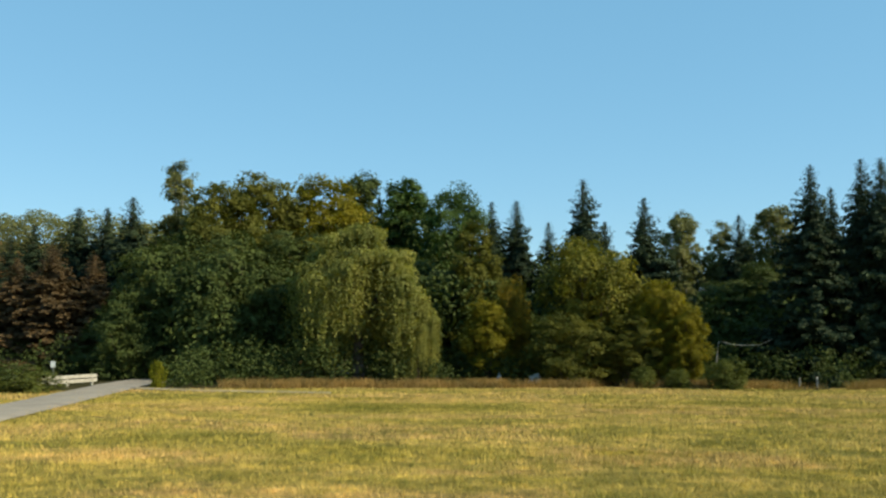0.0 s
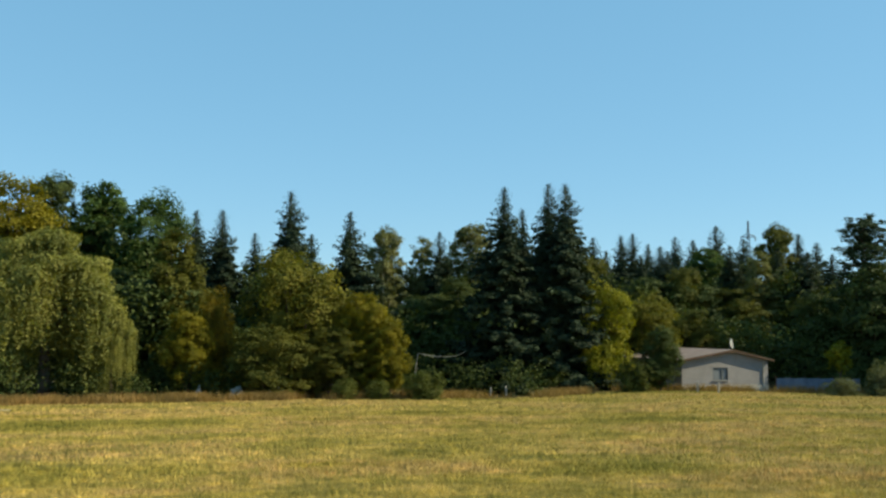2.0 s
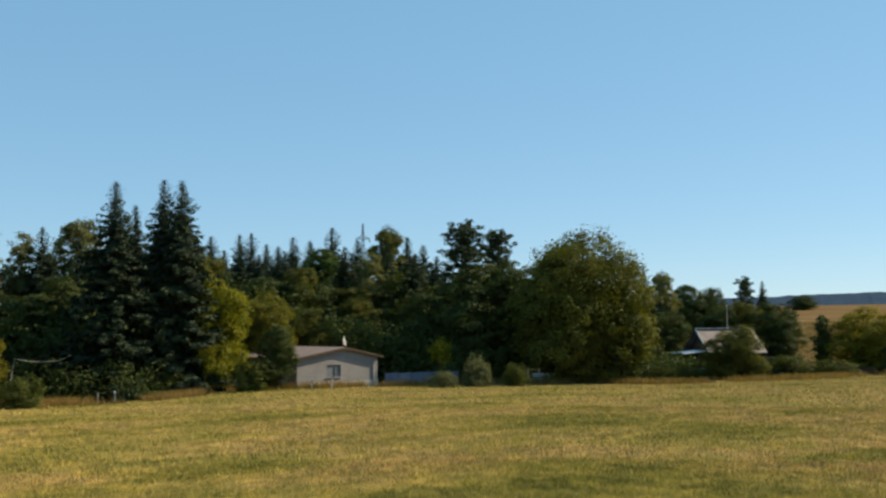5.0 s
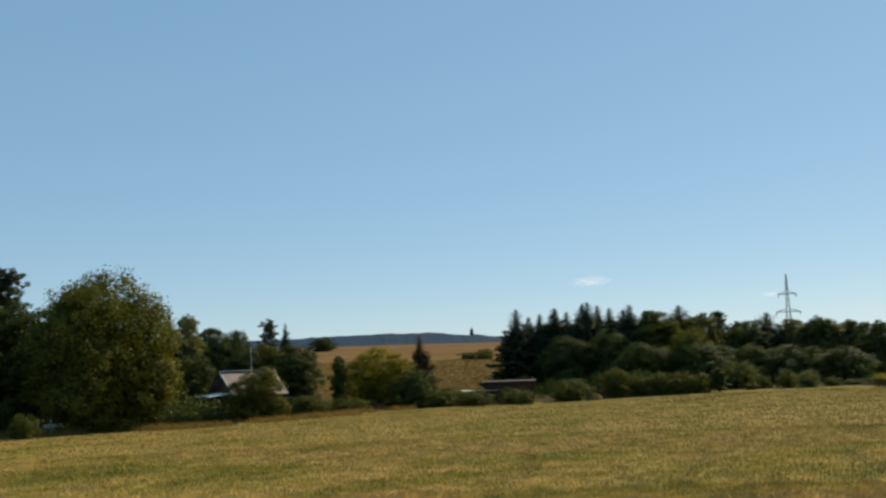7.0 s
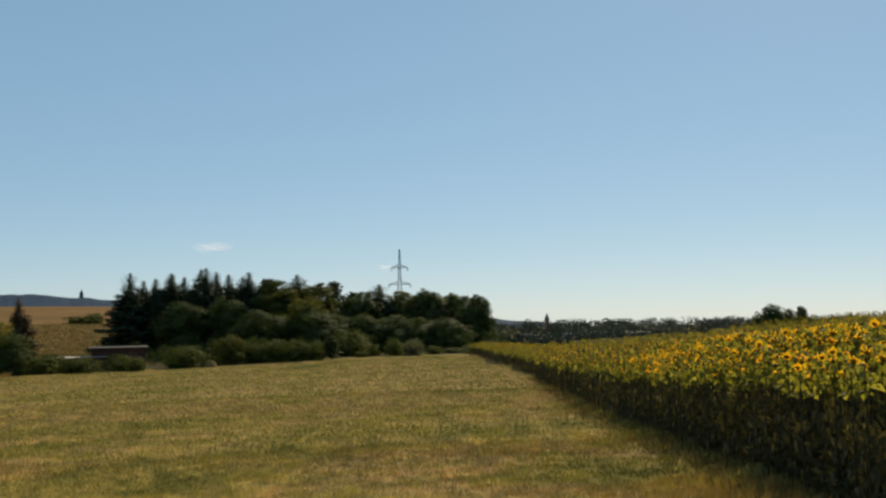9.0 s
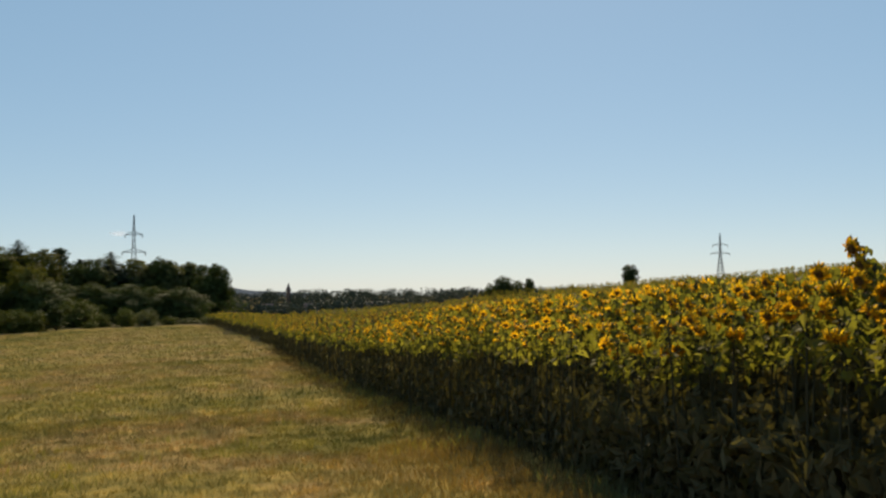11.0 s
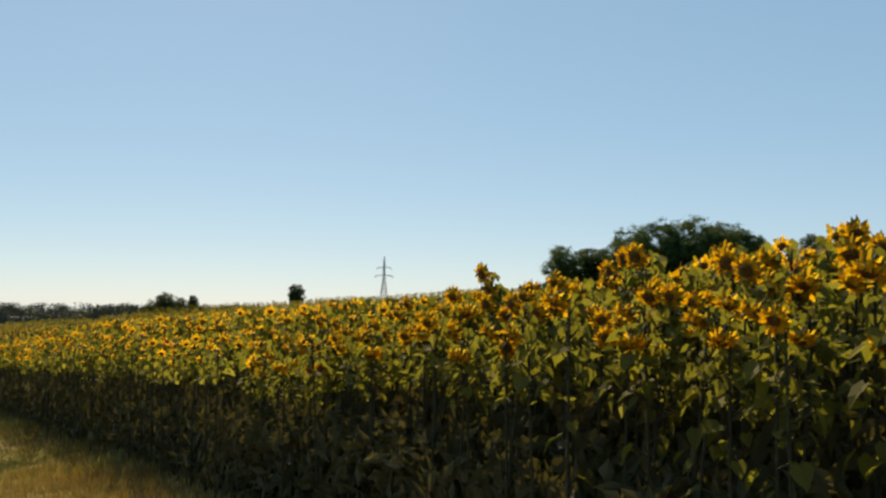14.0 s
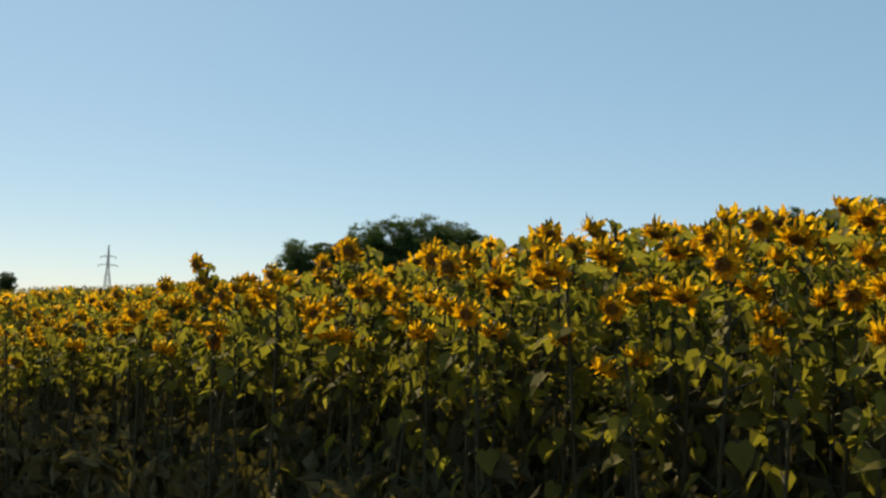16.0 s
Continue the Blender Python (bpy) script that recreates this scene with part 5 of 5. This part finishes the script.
# ---- the cottage and its garden ----
def build_cottage():
    ob = tagged(new("cottage"), "dark timber cottage with a pale metal gable roof and veranda", "cottage")
    ob.matrix_basis = pose(89.3, 65.2, ground_z(89.3, 65.2) - 0.1, 0, 0, -23)
    L, W, h, rise = 6.0, 5.0, 2.9, 2.2
    box("front_wall", (L, 0.18, h), (L / 2, 0.09, 0), MAT_DARKWOOD, ob, "dark brown boarded wall", bevel=0)
    box("back_wall", (L, 0.18, h), (L / 2, W - 0.09, 0), MAT_DARKWOOD, ob, bevel=0)
    for x in (0.0, L - 0.18):
        g = prism_wall("gable_wall", W - 0.37, h, rise, (W - 0.37) / 2, 0.18, MAT_DARKWOOD, ob, label="dark boarded gable")
        g.matrix_basis = pose(x + 0.18, 0.185, 0, 0, 0, 90)
    slab("roof_slope", [(-0.5, -0.5, h - 0.40), (L + 0.5, -0.5, h - 0.40), (L + 0.5, W / 2, h + rise + 0.08), (-0.5, W / 2, h + rise + 0.08)], 0.09, MAT_PALEROOF, ob, "pale weathered roof sheet")
    slab("roof_slope", [(-0.5, W / 2, h + rise + 0.08), (L + 0.5, W / 2, h + rise + 0.08), (L + 0.5, W + 0.5, h - 0.40), (-0.5, W + 0.5, h - 0.40)], 0.09, MAT_PALEROOF, ob, "pale weathered roof sheet")
    slab("verge_board", [(-0.56, -0.5, h - 0.55), (-0.50, -0.5, h - 0.55), (-0.50, W / 2, h + rise - 0.05), (-0.56, W / 2, h + rise - 0.05)], 0.22, MAT_WHITE, ob, "white verge board")
    slab("verge_board", [(-0.56, W / 2, h + rise - 0.05), (-0.50, W / 2, h + rise - 0.05), (-0.50, W + 0.5, h - 0.55), (-0.56, W + 0.5, h - 0.55)], 0.22, MAT_DARKWOOD, ob, "dark verge board")
    box("ridge_cap", (L + 1.0, 0.5, 0.06), (L / 2, W / 2 - 0.05, h + rise + 0.16), MAT_WHITE, ob, "pale ridge cap")
    slab("veranda_roof", [(-3.0, 0.2, 2.55), (-0.2, 0.2, 2.85), (-0.2, 3.6, 2.85), (-3.0, 3.6, 2.55)], 0.07, MAT_WHITE, ob, "pale veranda roof")
    slab("porch_roof", [(L + 0.2, -0.4, 2.1), (L + 2.4, -0.4, 1.9), (L + 2.4, 2.6, 1.9), (L + 0.2, 2.6, 2.1)], 0.07, MAT_GREYWOOD, ob, "pale porch roof")
    for x, y, t in ((-2.85, 0.35, 2.55), (-2.85, 3.4, 2.55), (-1.5, 0.35, 2.68), (L + 2.2, -0.2, 1.9), (L + 2.2, 2.4, 1.9)):
        box("veranda_post", (0.10, 0.10, t), (x, y, 0), MAT_DARKWOOD, ob, bevel=0.006)
    for z in (0.5, 0.95):
        box("rail", (2.9, 0.05, 0.10), (-1.55, 0.30, z), MAT_GREYWOOD, ob, "pale veranda rail")
    box("deck", (3.1, 3.6, 0.25), (-1.6, 1.9, 0), MAT_GREYWOOD, ob, "grey veranda deck")
    win = part("window", bm_mesh("window", box_bm(bmesh.new(), (1.0, 0.03, 1.0), (1.7, -0.025, 1.1)), MAT_GLASS), ob, "dark window")
    for sx, sz, px, pz in ((1.16, 0.08, 1.7, 1.02), (1.16, 0.08, 1.7, 2.10), (0.08, 1.0, 1.16, 1.1), (0.08, 1.0, 2.24, 1.1)):
        box("frame", (sx, 0.07, sz), (px, -0.04, pz), MAT_WHITE, win, bevel=0.005)
    box("door", (0.9, 0.05, 2.0), (3.6, -0.03, 0.05), MAT_GREYWOOD, ob, "grey door")


def flag_pole():
    x, y = 93.6, 66.2
    ob = tagged(new("flag_pole"), "tall bare pale pole behind the cottage", "pole")
    ob.matrix_basis = pose(x, y, ground_z(x, y))
    v, f = tube([(0, 0, -0.3), (0, 0, 4), (0, 0, 7.7)], [0.07, 0.06, 0.04], 8)
    part("shaft", mesh_of("shaft", v, f, MAT_GREYWOOD), ob)
    v, f = tube([(0, 0, 7.68), (0, 0, 7.74), (0, 0, 7.80)], [0.03, 0.08, 0.02], 8)
    part("knob", mesh_of("knob", v, f, MAT_WHITE), ob)


build_cottage()
flag_pole()
board_fence("garden_fence", 84.0, 70.5, 90.0, 63.8, 0.7, MAT_DARKWOOD, "low dark board fence before the cottage")
board_fence("dark_fence", 95.5, 58.5, 103.0, 47.5, 0.8, MAT_DARKWOOD, "low dark board fence along the meadow")


def build_shed():
    ob = tagged(new("long_shed"), "long low dark red boarded shed with a flat felt roof", "shed")
    ob.matrix_basis = pose(106.2, 42.9, ground_z(106.2, 42.9), 0, 0, -69.5)
    L, W, h = 5.7, 2.6, 2.35
    box("front_wall", (L, 0.10, h), (L / 2, 0.05, 0), MAT_REDBOARD, ob, "dark red boards", bevel=0)
    box("back_wall", (L, 0.10, h), (L / 2, W - 0.05, 0), MAT_REDBOARD, ob, bevel=0)
    for x in (0.05, L - 0.05):
        box("side_wall", (0.10, W - 0.2, h), (x, W / 2, 0), MAT_REDBOARD, ob, bevel=0)
    slab("roof", [(-0.25, -0.3, h + 0.02), (L + 0.25, -0.3, h + 0.02), (L + 0.25, W + 0.3, h + 0.14), (-0.25, W + 0.3, h + 0.14)], 0.10, MAT_FELT, ob, "dark felt roof")
    for k in range(11):
        box("batten", (0.06, 0.03, h - 0.1), (0.3 + k * 0.51, -0.017, 0.02), MAT_REDBOARD, ob, bevel=0.004)
    box("door", (0.9, 0.04, 1.9), (4.4, -0.03, 0.04), MAT_DARKWOOD, ob, "dark plank door")


def build_shelter():
    ob = tagged(new("open_shelter"), "open wooden shelter with a flat pale sheet roof", "shelter")
    ob.matrix_basis = pose(104.6, 46.2, ground_z(104.6, 46.2), 0, 0, -68)
    for x in (0.1, 2.6, 5.0):
        for y in (0.1, 1.9):
            box("post", (0.10, 0.10, 1.55), (x, y, -0.1), MAT_DARKWOOD, ob)
    slab("roof", [(-0.2, -0.2, 1.45), (5.3, -0.2, 1.52), (5.3, 2.2, 1.60), (-0.2, 2.2, 1.53)], 0.06, MAT_GREYWOOD, ob, "pale sheet roof")
    box("back_board", (5.0, 0.04, 1.2), (2.55, 1.98, 0.0), MAT_DARKWOOD, ob, "dark back boards")


def covered_heap(x, y, w, h, mat, label, name):
    """A rounded heap under a cover."""
    bm = bmesh.new()
    bmesh.ops.create_icosphere(bm, subdivisions=3, radius=1)
    for v in bm.verts:
        v.co = Vector((v.co.x * w / 2, v.co.y * w / 2.4, max(-0.12, v.co.z) * h)) * (1 + 0.12 * noise.noise(v.co * 2.3 + Vector((x, y, 0))))
    me = bm_mesh(name, bm, mat)
    ob = tagged(new(name, me), label, "heap")
    ob.matrix_basis = pose(x, y, ground_z(x, y), 0, 0, x * 37 % 180)


build_shed()
build_shelter()
covered_heap(107.0, 38.2, 1.2, 0.9, MAT_WHITE, "rounded heap under a white cover beside the shed", "covered_heap")
covered_heap(109.2, 30.8, 1.8, 0.8, MAT_PASTURE, "pale straw-coloured heap beside the hedge", "mound")


# ---- pylons ----
def pylon(x, y, base, tall, turn, arms, label):
    """A lattice mast: four legs, bracing, cross-arms with insulators."""
    ob = tagged(new("pylon"), label, "pylon", "pylons")
    ob.matrix_basis = pose(x, y, base, 0, 0, turn)
    foot, neck = tall * 0.085, tall * 0.016
    half = lambda z: foot + (neck - foot) * min(1, z / (tall * 0.62)) if z < tall * 0.62 else neck * max(0.05, (tall - z) / (tall * 0.38)) ** 0.6
    thick = tall * 0.0042
    for sx in (-1, 1):
        for sy in (-1, 1):
            pts = [(sx * half(tall * k / 10), sy * half(tall * k / 10), tall * k / 10) for k in range(11)]
            part("leg", mesh_of("leg", *tube(pts, [thick] * 11, 4), MAT_STEEL), ob)
    pieces = []
    for k in range(16):
        z0, z1 = tall * k / 17, tall * (k + 1) / 17
        a, b = half(z0), half(z1)
        for s in (-1, 1):
            pieces += [tube([(-a, s * a, z0), (b, s * b, z1)], [thick * 0.5] * 2, 3), tube([(a, s * a, z0), (-b, s * b, z1)], [thick * 0.5] * 2, 3),
                       tube([(s * a, -a, z0), (s * b, b, z1)], [thick * 0.5] * 2, 3), tube([(s * a, a, z0), (s * b, -b, z1)], [thick * 0.5] * 2, 3)]
    part("bracing", mesh_of("bracing", *joined(pieces), MAT_STEEL), ob)
    for z, reach in arms:
        z, reach = z * tall, reach * tall
        for s in (-1, 1):
            h = half(z)
            arm = part("cross_arm", mesh_of("cross_arm", *joined([tube([(s * h, -h, z), (s * reach, 0, z)], [thick * 0.8] * 2, 4), tube([(s * h, h, z), (s * reach, 0, z)], [thick * 0.8] * 2, 4), tube([(s * h, 0, z + tall * 0.03), (s * reach, 0, z)], [thick * 0.8] * 2, 4)]), MAT_STEEL), ob)
            part("insulator", mesh_of("insulator", *tube([(s * reach, 0, z), (s * reach, 0, z - tall * 0.035)], [thick * 1.1, thick * 1.1], 6), MAT_STEEL), arm)


def pylon_at(az, dist, top, base, turn, arms, label):
    x, y = -math.sin(radians(az)) * dist, math.cos(radians(az)) * dist
    z = 1.6 + math.tan(radians(top)) * dist
    pylon(x, y, base, z - base, turn, arms, label)


pylon_at(-85.1, 400, 4.05, -8.0, -85, ((0.80, 0.085), (0.62, 0.115)), "grey steel lattice pylon rising behind the far wood")
pylon_at(-34.05, 300, 6.06, 0.0, -34, ((0.86, 0.06), (0.74, 0.09)), "grey steel lattice pylon behind the wood")
pylon_at(-118.35, 560, 2.78, -4.0, -100, ((0.80, 0.125), (0.66, 0.16)), "slender grey steel pylon beyond the sunflower field")


# ---- far hill, lookout tower, town ----
def build_hill():
    prof = [(-96, -0.6), (-88, 0.1), (-78, 0.7), (-72, 1.05), (-69.2, 1.25), (-67.3, 1.42), (-65, 1.60), (-63, 1.60), (-59.7, 1.57), (-57, 1.48), (-50, 1.3), (-40, 1.0), (-20, 0.6)]
    v, f, n = [], [], 300
    for row, (dist, share) in enumerate(((1500, 0.0), (1900, 0.45), (2300, 0.85), (2600, 1.0), (3100, 0.6))):
        for k in range(n):
            az = -96 + 76 * k / (n - 1)
            top = 1.6 + math.tan(radians(table(prof, az, 1))) * 2600
            px, py = -math.sin(radians(az)) * dist, math.cos(radians(az)) * dist
            z = -14 + (top + 14) * share + (3 * noise.noise((px * 0.004, py * 0.004, 0)) + 2.5 * noise.noise((px * 0.02, py * 0.02, 1)) + 2.0 * noise.noise((px * 0.06, py * 0.06, 2))) * (share > 0)
            v.append((-math.sin(radians(az)) * dist, math.cos(radians(az)) * dist, z))
    for row in range(4):
        for k in range(n - 1):
            a = row * n + k
            f.append((a, a + 1, a + n + 1, a + n))
    me = mesh_of("far_hill", v, f, MAT_FARHAZE)
    tagged(new("backdrop_hill", me), "long wooded hill tinted blue for distance haze", "hill", kind="structure")


def lookout():
    az, dist = -67.4, 2580
    x, y = -math.sin(radians(az)) * dist, math.cos(radians(az)) * dist
    z = 1.6 + math.tan(radians(1.36)) * dist
    ob = tagged(new("lookout_tower"), "slim pointed lookout tower on the far hill", "tower")
    ob.matrix_basis = pose(x, y, z - 4)
    # The tower takes the hill's haze-tinted colour.
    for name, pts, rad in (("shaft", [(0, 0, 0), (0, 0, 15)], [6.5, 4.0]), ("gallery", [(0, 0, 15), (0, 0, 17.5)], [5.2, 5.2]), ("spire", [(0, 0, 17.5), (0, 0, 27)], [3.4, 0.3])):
        part(name, mesh_of(name, *tube(pts, rad, 8), MAT_FARHAZE), ob)


def far_house(x, y, w, d, h, turn, roofed, label):
    ob = tagged(new("far_house"), label, "house", "houses of the far town")
    ob.matrix_basis = pose(x, y, ground_z(x, y) - 1.0, 0, 0, turn)
    box("wall", (w, d, h), (0, 0, 0), MAT_FARWALL, ob, bevel=0)
    if roofed:
        bm = bmesh.new()
        a, b, t = w / 2 + 0.5, d / 2 + 0.5, h + d * 0.42
        p = [bm.verts.new(q) for q in ((-a, -b, h), (a, -b, h), (a, b, h), (-a, b, h), (-a, 0, t), (a, 0, t))]
        for q in ((0, 1, 5, 4), (2, 3, 4, 5), (0, 4, 3), (1, 2, 5), (3, 2, 1, 0)):
            bm.faces.new([p[i] for i in q])
        part("roof", bm_mesh("roof", bm, MAT_FARROOF), ob)
    else:
        box("roof", (w + 0.6, d + 0.6, 0.5), (0, 0, h + 0.004), MAT_PALEROOF, ob, "flat pale roof")
    for k in range(max(2, int(w / 5))):
        box("window", (1.4, 0.1, 1.5), (-w / 2 + (k + 0.5) * w / max(2, int(w / 5)), -d / 2 - 0.04, 1.8), MAT_GLASS, ob, bevel=0)


def build_town():
    rng = np.random.default_rng(61)
    build_hill()
    lookout()
    rows = []
    for k in range(170):
        az = rng.uniform(-112, -88)
        dist = rng.uniform(560, 900)
        x, y = -math.sin(radians(az)) * dist, math.cos(radians(az)) * dist
        top = -0.20 + rng.uniform(-0.28, 0.06)
        h = 1.6 + math.tan(radians(top)) * dist - ground_z(x, y)
        if h > 3:
            rows.append((x, y, h, rng.uniform(9, 16), 320))
    for k in range(150):      # a lower belt of trees before the town
        az, dist = rng.uniform(-112, -88), rng.uniform(430, 520)
        x, y = -math.sin(radians(az)) * dist, math.cos(radians(az)) * dist
        h = 1.6 + math.tan(radians(rng.uniform(-1.12, -0.82))) * dist - ground_z(x, y)
        if h > 1:
            rows.append((x, y, h, rng.uniform(7, 12), 260))
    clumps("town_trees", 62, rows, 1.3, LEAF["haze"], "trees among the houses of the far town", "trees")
    for az, dist, w, d, h, roofed, label in ((-91.6, 800, 12, 9, 5, True, "far house with a brown roof among trees"), (-92.4, 550, 6, 6, 4.0, True, "far house with pale walls among trees"), (-94.9, 550, 7, 7, 4.2, True, "far pale house among trees"),
                                      (-97.6, 530, 14, 9, 4.6, False, "long low pale hall with a flat roof"), (-98.9, 530, 9, 8, 4.0, False, "low pale hall beside the town"), (-96.0, 800, 11, 8, 5, True, "far house with a brown roof among trees"),
                                      (-101.5, 800, 10, 8, 5, True, "far pale house at the town's end")):
        x, y = -math.sin(radians(az)) * dist, math.cos(radians(az)) * dist
        rise = d * 0.42 if roofed else 0.5
        h = 1.6 + math.tan(radians(-0.98 if roofed else -0.93)) * dist - ground_z(x, y) + 1.0 - rise
        far_house(x, y, w, d, h, az + 8, roofed, label)
    az, dist = -93.62, 640
    x, y = -math.sin(radians(az)) * dist, math.cos(radians(az)) * dist
    z = ground_z(x, y)
    ob = tagged(new("church_tower"), "slim dark church spire over the far town", "church")
    ob.matrix_basis = pose(x, y, z)
    tip = 1.6 + math.tan(radians(0.2)) * dist - z
    part("tower", mesh_of("tower", *tube([(0, 0, 0), (0, 0, tip - 5)], [1.5, 1.3], 4), MAT_FARROOF), ob)
    part("spire", mesh_of("spire", *tube([(0, 0, tip - 5), (0, 0, tip)], [2.0, 0.1], 8), MAT_FARROOF), ob)


build_town()


# ---- small clouds ----
def cloud(az, up, wide, tall, seed):
    m, nt, b = material("glowing_vapour", 1.0, 0.0, 0.0)
    b.inputs["Base Color"].default_value = (0.85, 0.85, 0.86, 1)
    # Emission added in place of sunlight scattered inside the cloud.
    b.inputs["Emission Color"].default_value, b.inputs["Emission Strength"].default_value = (0.80, 0.86, 0.92, 1), 0.6
    g = nt.nodes.new("ShaderNodeTexGradient")
    g.gradient_type = "SPHERICAL"
    c = nt.nodes.new("ShaderNodeTexCoord")
    mp = nt.nodes.new("ShaderNodeMapping")
    mp.inputs["Scale"].default_value = (1 / wide, 1 / tall, 1)
    nt.links.new(c.outputs["Object"], mp.inputs[0])
    nt.links.new(mp.outputs[0], g.inputs[0])
    soft = mixed(nt, ramp(nt, g.outputs[1], [(0.0, (0, 0, 0)), (0.75, (0.75, 0.75, 0.75))]), ramp(nt, noise_tex(nt, 0.02, 5, 0.6, "Object", (1, 3, 1)), [(0.3, (0.35, 0.35, 0.35)), (0.65, (1, 1, 1))]), 1.0, "MULTIPLY")
    nt.links.new(soft, b.inputs["Alpha"])
    dist = 4200
    v = [(-wide, -tall, 0), (wide, -tall, 0), (wide, tall, 0), (-wide, tall, 0)]
    ob = new("backdrop_cloud", mesh_of("cloud", v, [(0, 1, 2, 3)], m))
    at = Vector((-math.sin(radians(az)) * dist, math.cos(radians(az)) * dist, 1.6 + math.tan(radians(up)) * dist))
    ob.matrix_basis = look(at, at * 2, 0) @ pose(0, 0, 0, 0, 0, 2)
    ob.visible_shadow = False
    tagged(ob, "small white streak of cloud low in the sky", "cloud", kind="structure")


cloud(-74.4, 4.22, 95, 24, 1)
cloud(-84.3, 3.02, 45, 14, 2)


# ---- small things at the foot of the wood ----
def fallen_branch(points, thick, twigs, seed):
    rng = np.random.default_rng(seed)
    ob = tagged(new("fallen_branch"), "bleached bare branch caught in the dark undergrowth", "branch")
    p = np.array(points, float)
    part("limb", mesh_of("limb", *tube(p, np.linspace(thick, thick * 0.35, len(p)), 7), MAT_GREYWOOD), ob)
    for k in range(twigs):
        a = p[0] + (p[-1] - p[0]) * rng.uniform(0.2, 0.95)
        a = p[np.argmin(np.linalg.norm(p - a, axis=1))]
        b = a + (rng.normal() * 0.6, rng.normal() * 0.4, rng.uniform(-0.3, 0.7))
        part("twig", mesh_of("twig", *tube([a, (a + b) / 2 + (0, 0, 0.06), b], [thick * 0.4, thick * 0.3, thick * 0.12], 5), MAT_GREYWOOD), ob)


def bough(ax, ay, az, bx, by, bz, sag, n=7):
    s = np.linspace(0, 1, n)
    return [(ax + (bx - ax) * t, ay + (by - ay) * t, az + (bz - az) * t - sag * math.sin(math.pi * t)) for t in s]


g0 = ground_z(20.0, 72.5)
fallen_branch([(19.6, 72.7, g0 - 0.1), (19.7, 72.7, g0 + 1.8)] + bough(19.9, 72.6, g0 + 3.2, 22.6, 71.6, g0 + 3.0, 0.15) + [(23.4, 71.4, g0 + 3.4)], 0.03, 4, 71)


def rock(x, y, w, h, seed):
    bm = bmesh.new()
    bmesh.ops.create_icosphere(bm, subdivisions=2, radius=1)
    for v in bm.verts:
        v.co = Vector((v.co.x * w / 2, v.co.y * w / 2.6, v.co.z * h)) * (1 + 0.35 * noise.noise(v.co * 1.4 + Vector((seed, 0, 0))))
    ob = tagged(new("stone", bm_mesh("stone", bm, MAT_GREYWOOD)), "pale grey field stone in the dry grass", "stone", "stones at the wood's foot")
    ob.matrix_basis = pose(x, y, ground_z(x, y) + h * 0.25, 0, 0, seed * 50)


for k, (x, y, w, h) in enumerate(((3.6, 68.5, 0.5, 0.7), (6.1, 68.4, 1.3, 0.8), (8.6, 68.0, 1.5, 0.8))):
    rock(x, y, w, h, k + 1)


def low_post(x, y, h, lean, label):
    ob = tagged(new("fence_post"), label, "post", "posts along the meadow")
    ob.matrix_basis = pose(x, y, ground_z(x, y), lean, lean * 0.6, x * 31 % 90)
    bm = box_bm(bmesh.new(), (0.11, 0.11, h), (0, 0, -0.2), 0, 0.012)
    part("shaft", bm_mesh("shaft", bm, MAT_GREYWOOD), ob)
    bm = bmesh.new()
    bmesh.ops.create_cone(bm, segments=4, radius1=0.085, radius2=0.01, depth=0.10, cap_ends=True, matrix=pose(0, 0, h - 0.155, 0, 0, 45))
    part("tip", bm_mesh("tip", bm, MAT_GREYWOOD), ob)


for k, (x, y, h) in enumerate(((26.2, 70.4, 0.9), (25.1, 70.8, 0.8), (60.9, 64.1, 1.6), (61.7, 63.4, 1.5), (39.5, 65.4, 0.95), (40.8, 64.7, 0.9))):
    low_post(x, y, h, (k % 3 - 1) * 3, "pale weathered wooden post in the dry grass")


def garden_bench():
    x, y = 63.4, 64.6
    ob = tagged(new("garden_bench"), "pale wooden garden bench under the maple", "bench")
    ob.matrix_basis = pose(x, y, ground_z(x, y), 0, 0, -38)
    for dx in (-0.9, 0.9):
        for dy in (-0.18, 0.18):
            box("leg", (0.07, 0.07, 0.45), (dx, dy, -0.02), MAT_GREYWOOD, ob)
        box("back_post", (0.07, 0.06, 0.95), (dx, 0.26, -0.02), MAT_GREYWOOD, ob)
    for dy in (-0.16, 0.0, 0.16):
        box("seat_slat", (2.1, 0.13, 0.035), (0, dy, 0.434), MAT_WHITE, ob)
    for z in (0.62, 0.80):
        box("back_slat", (2.1, 0.03, 0.11), (0, 0.21, z), MAT_WHITE, ob)


garden_bench()
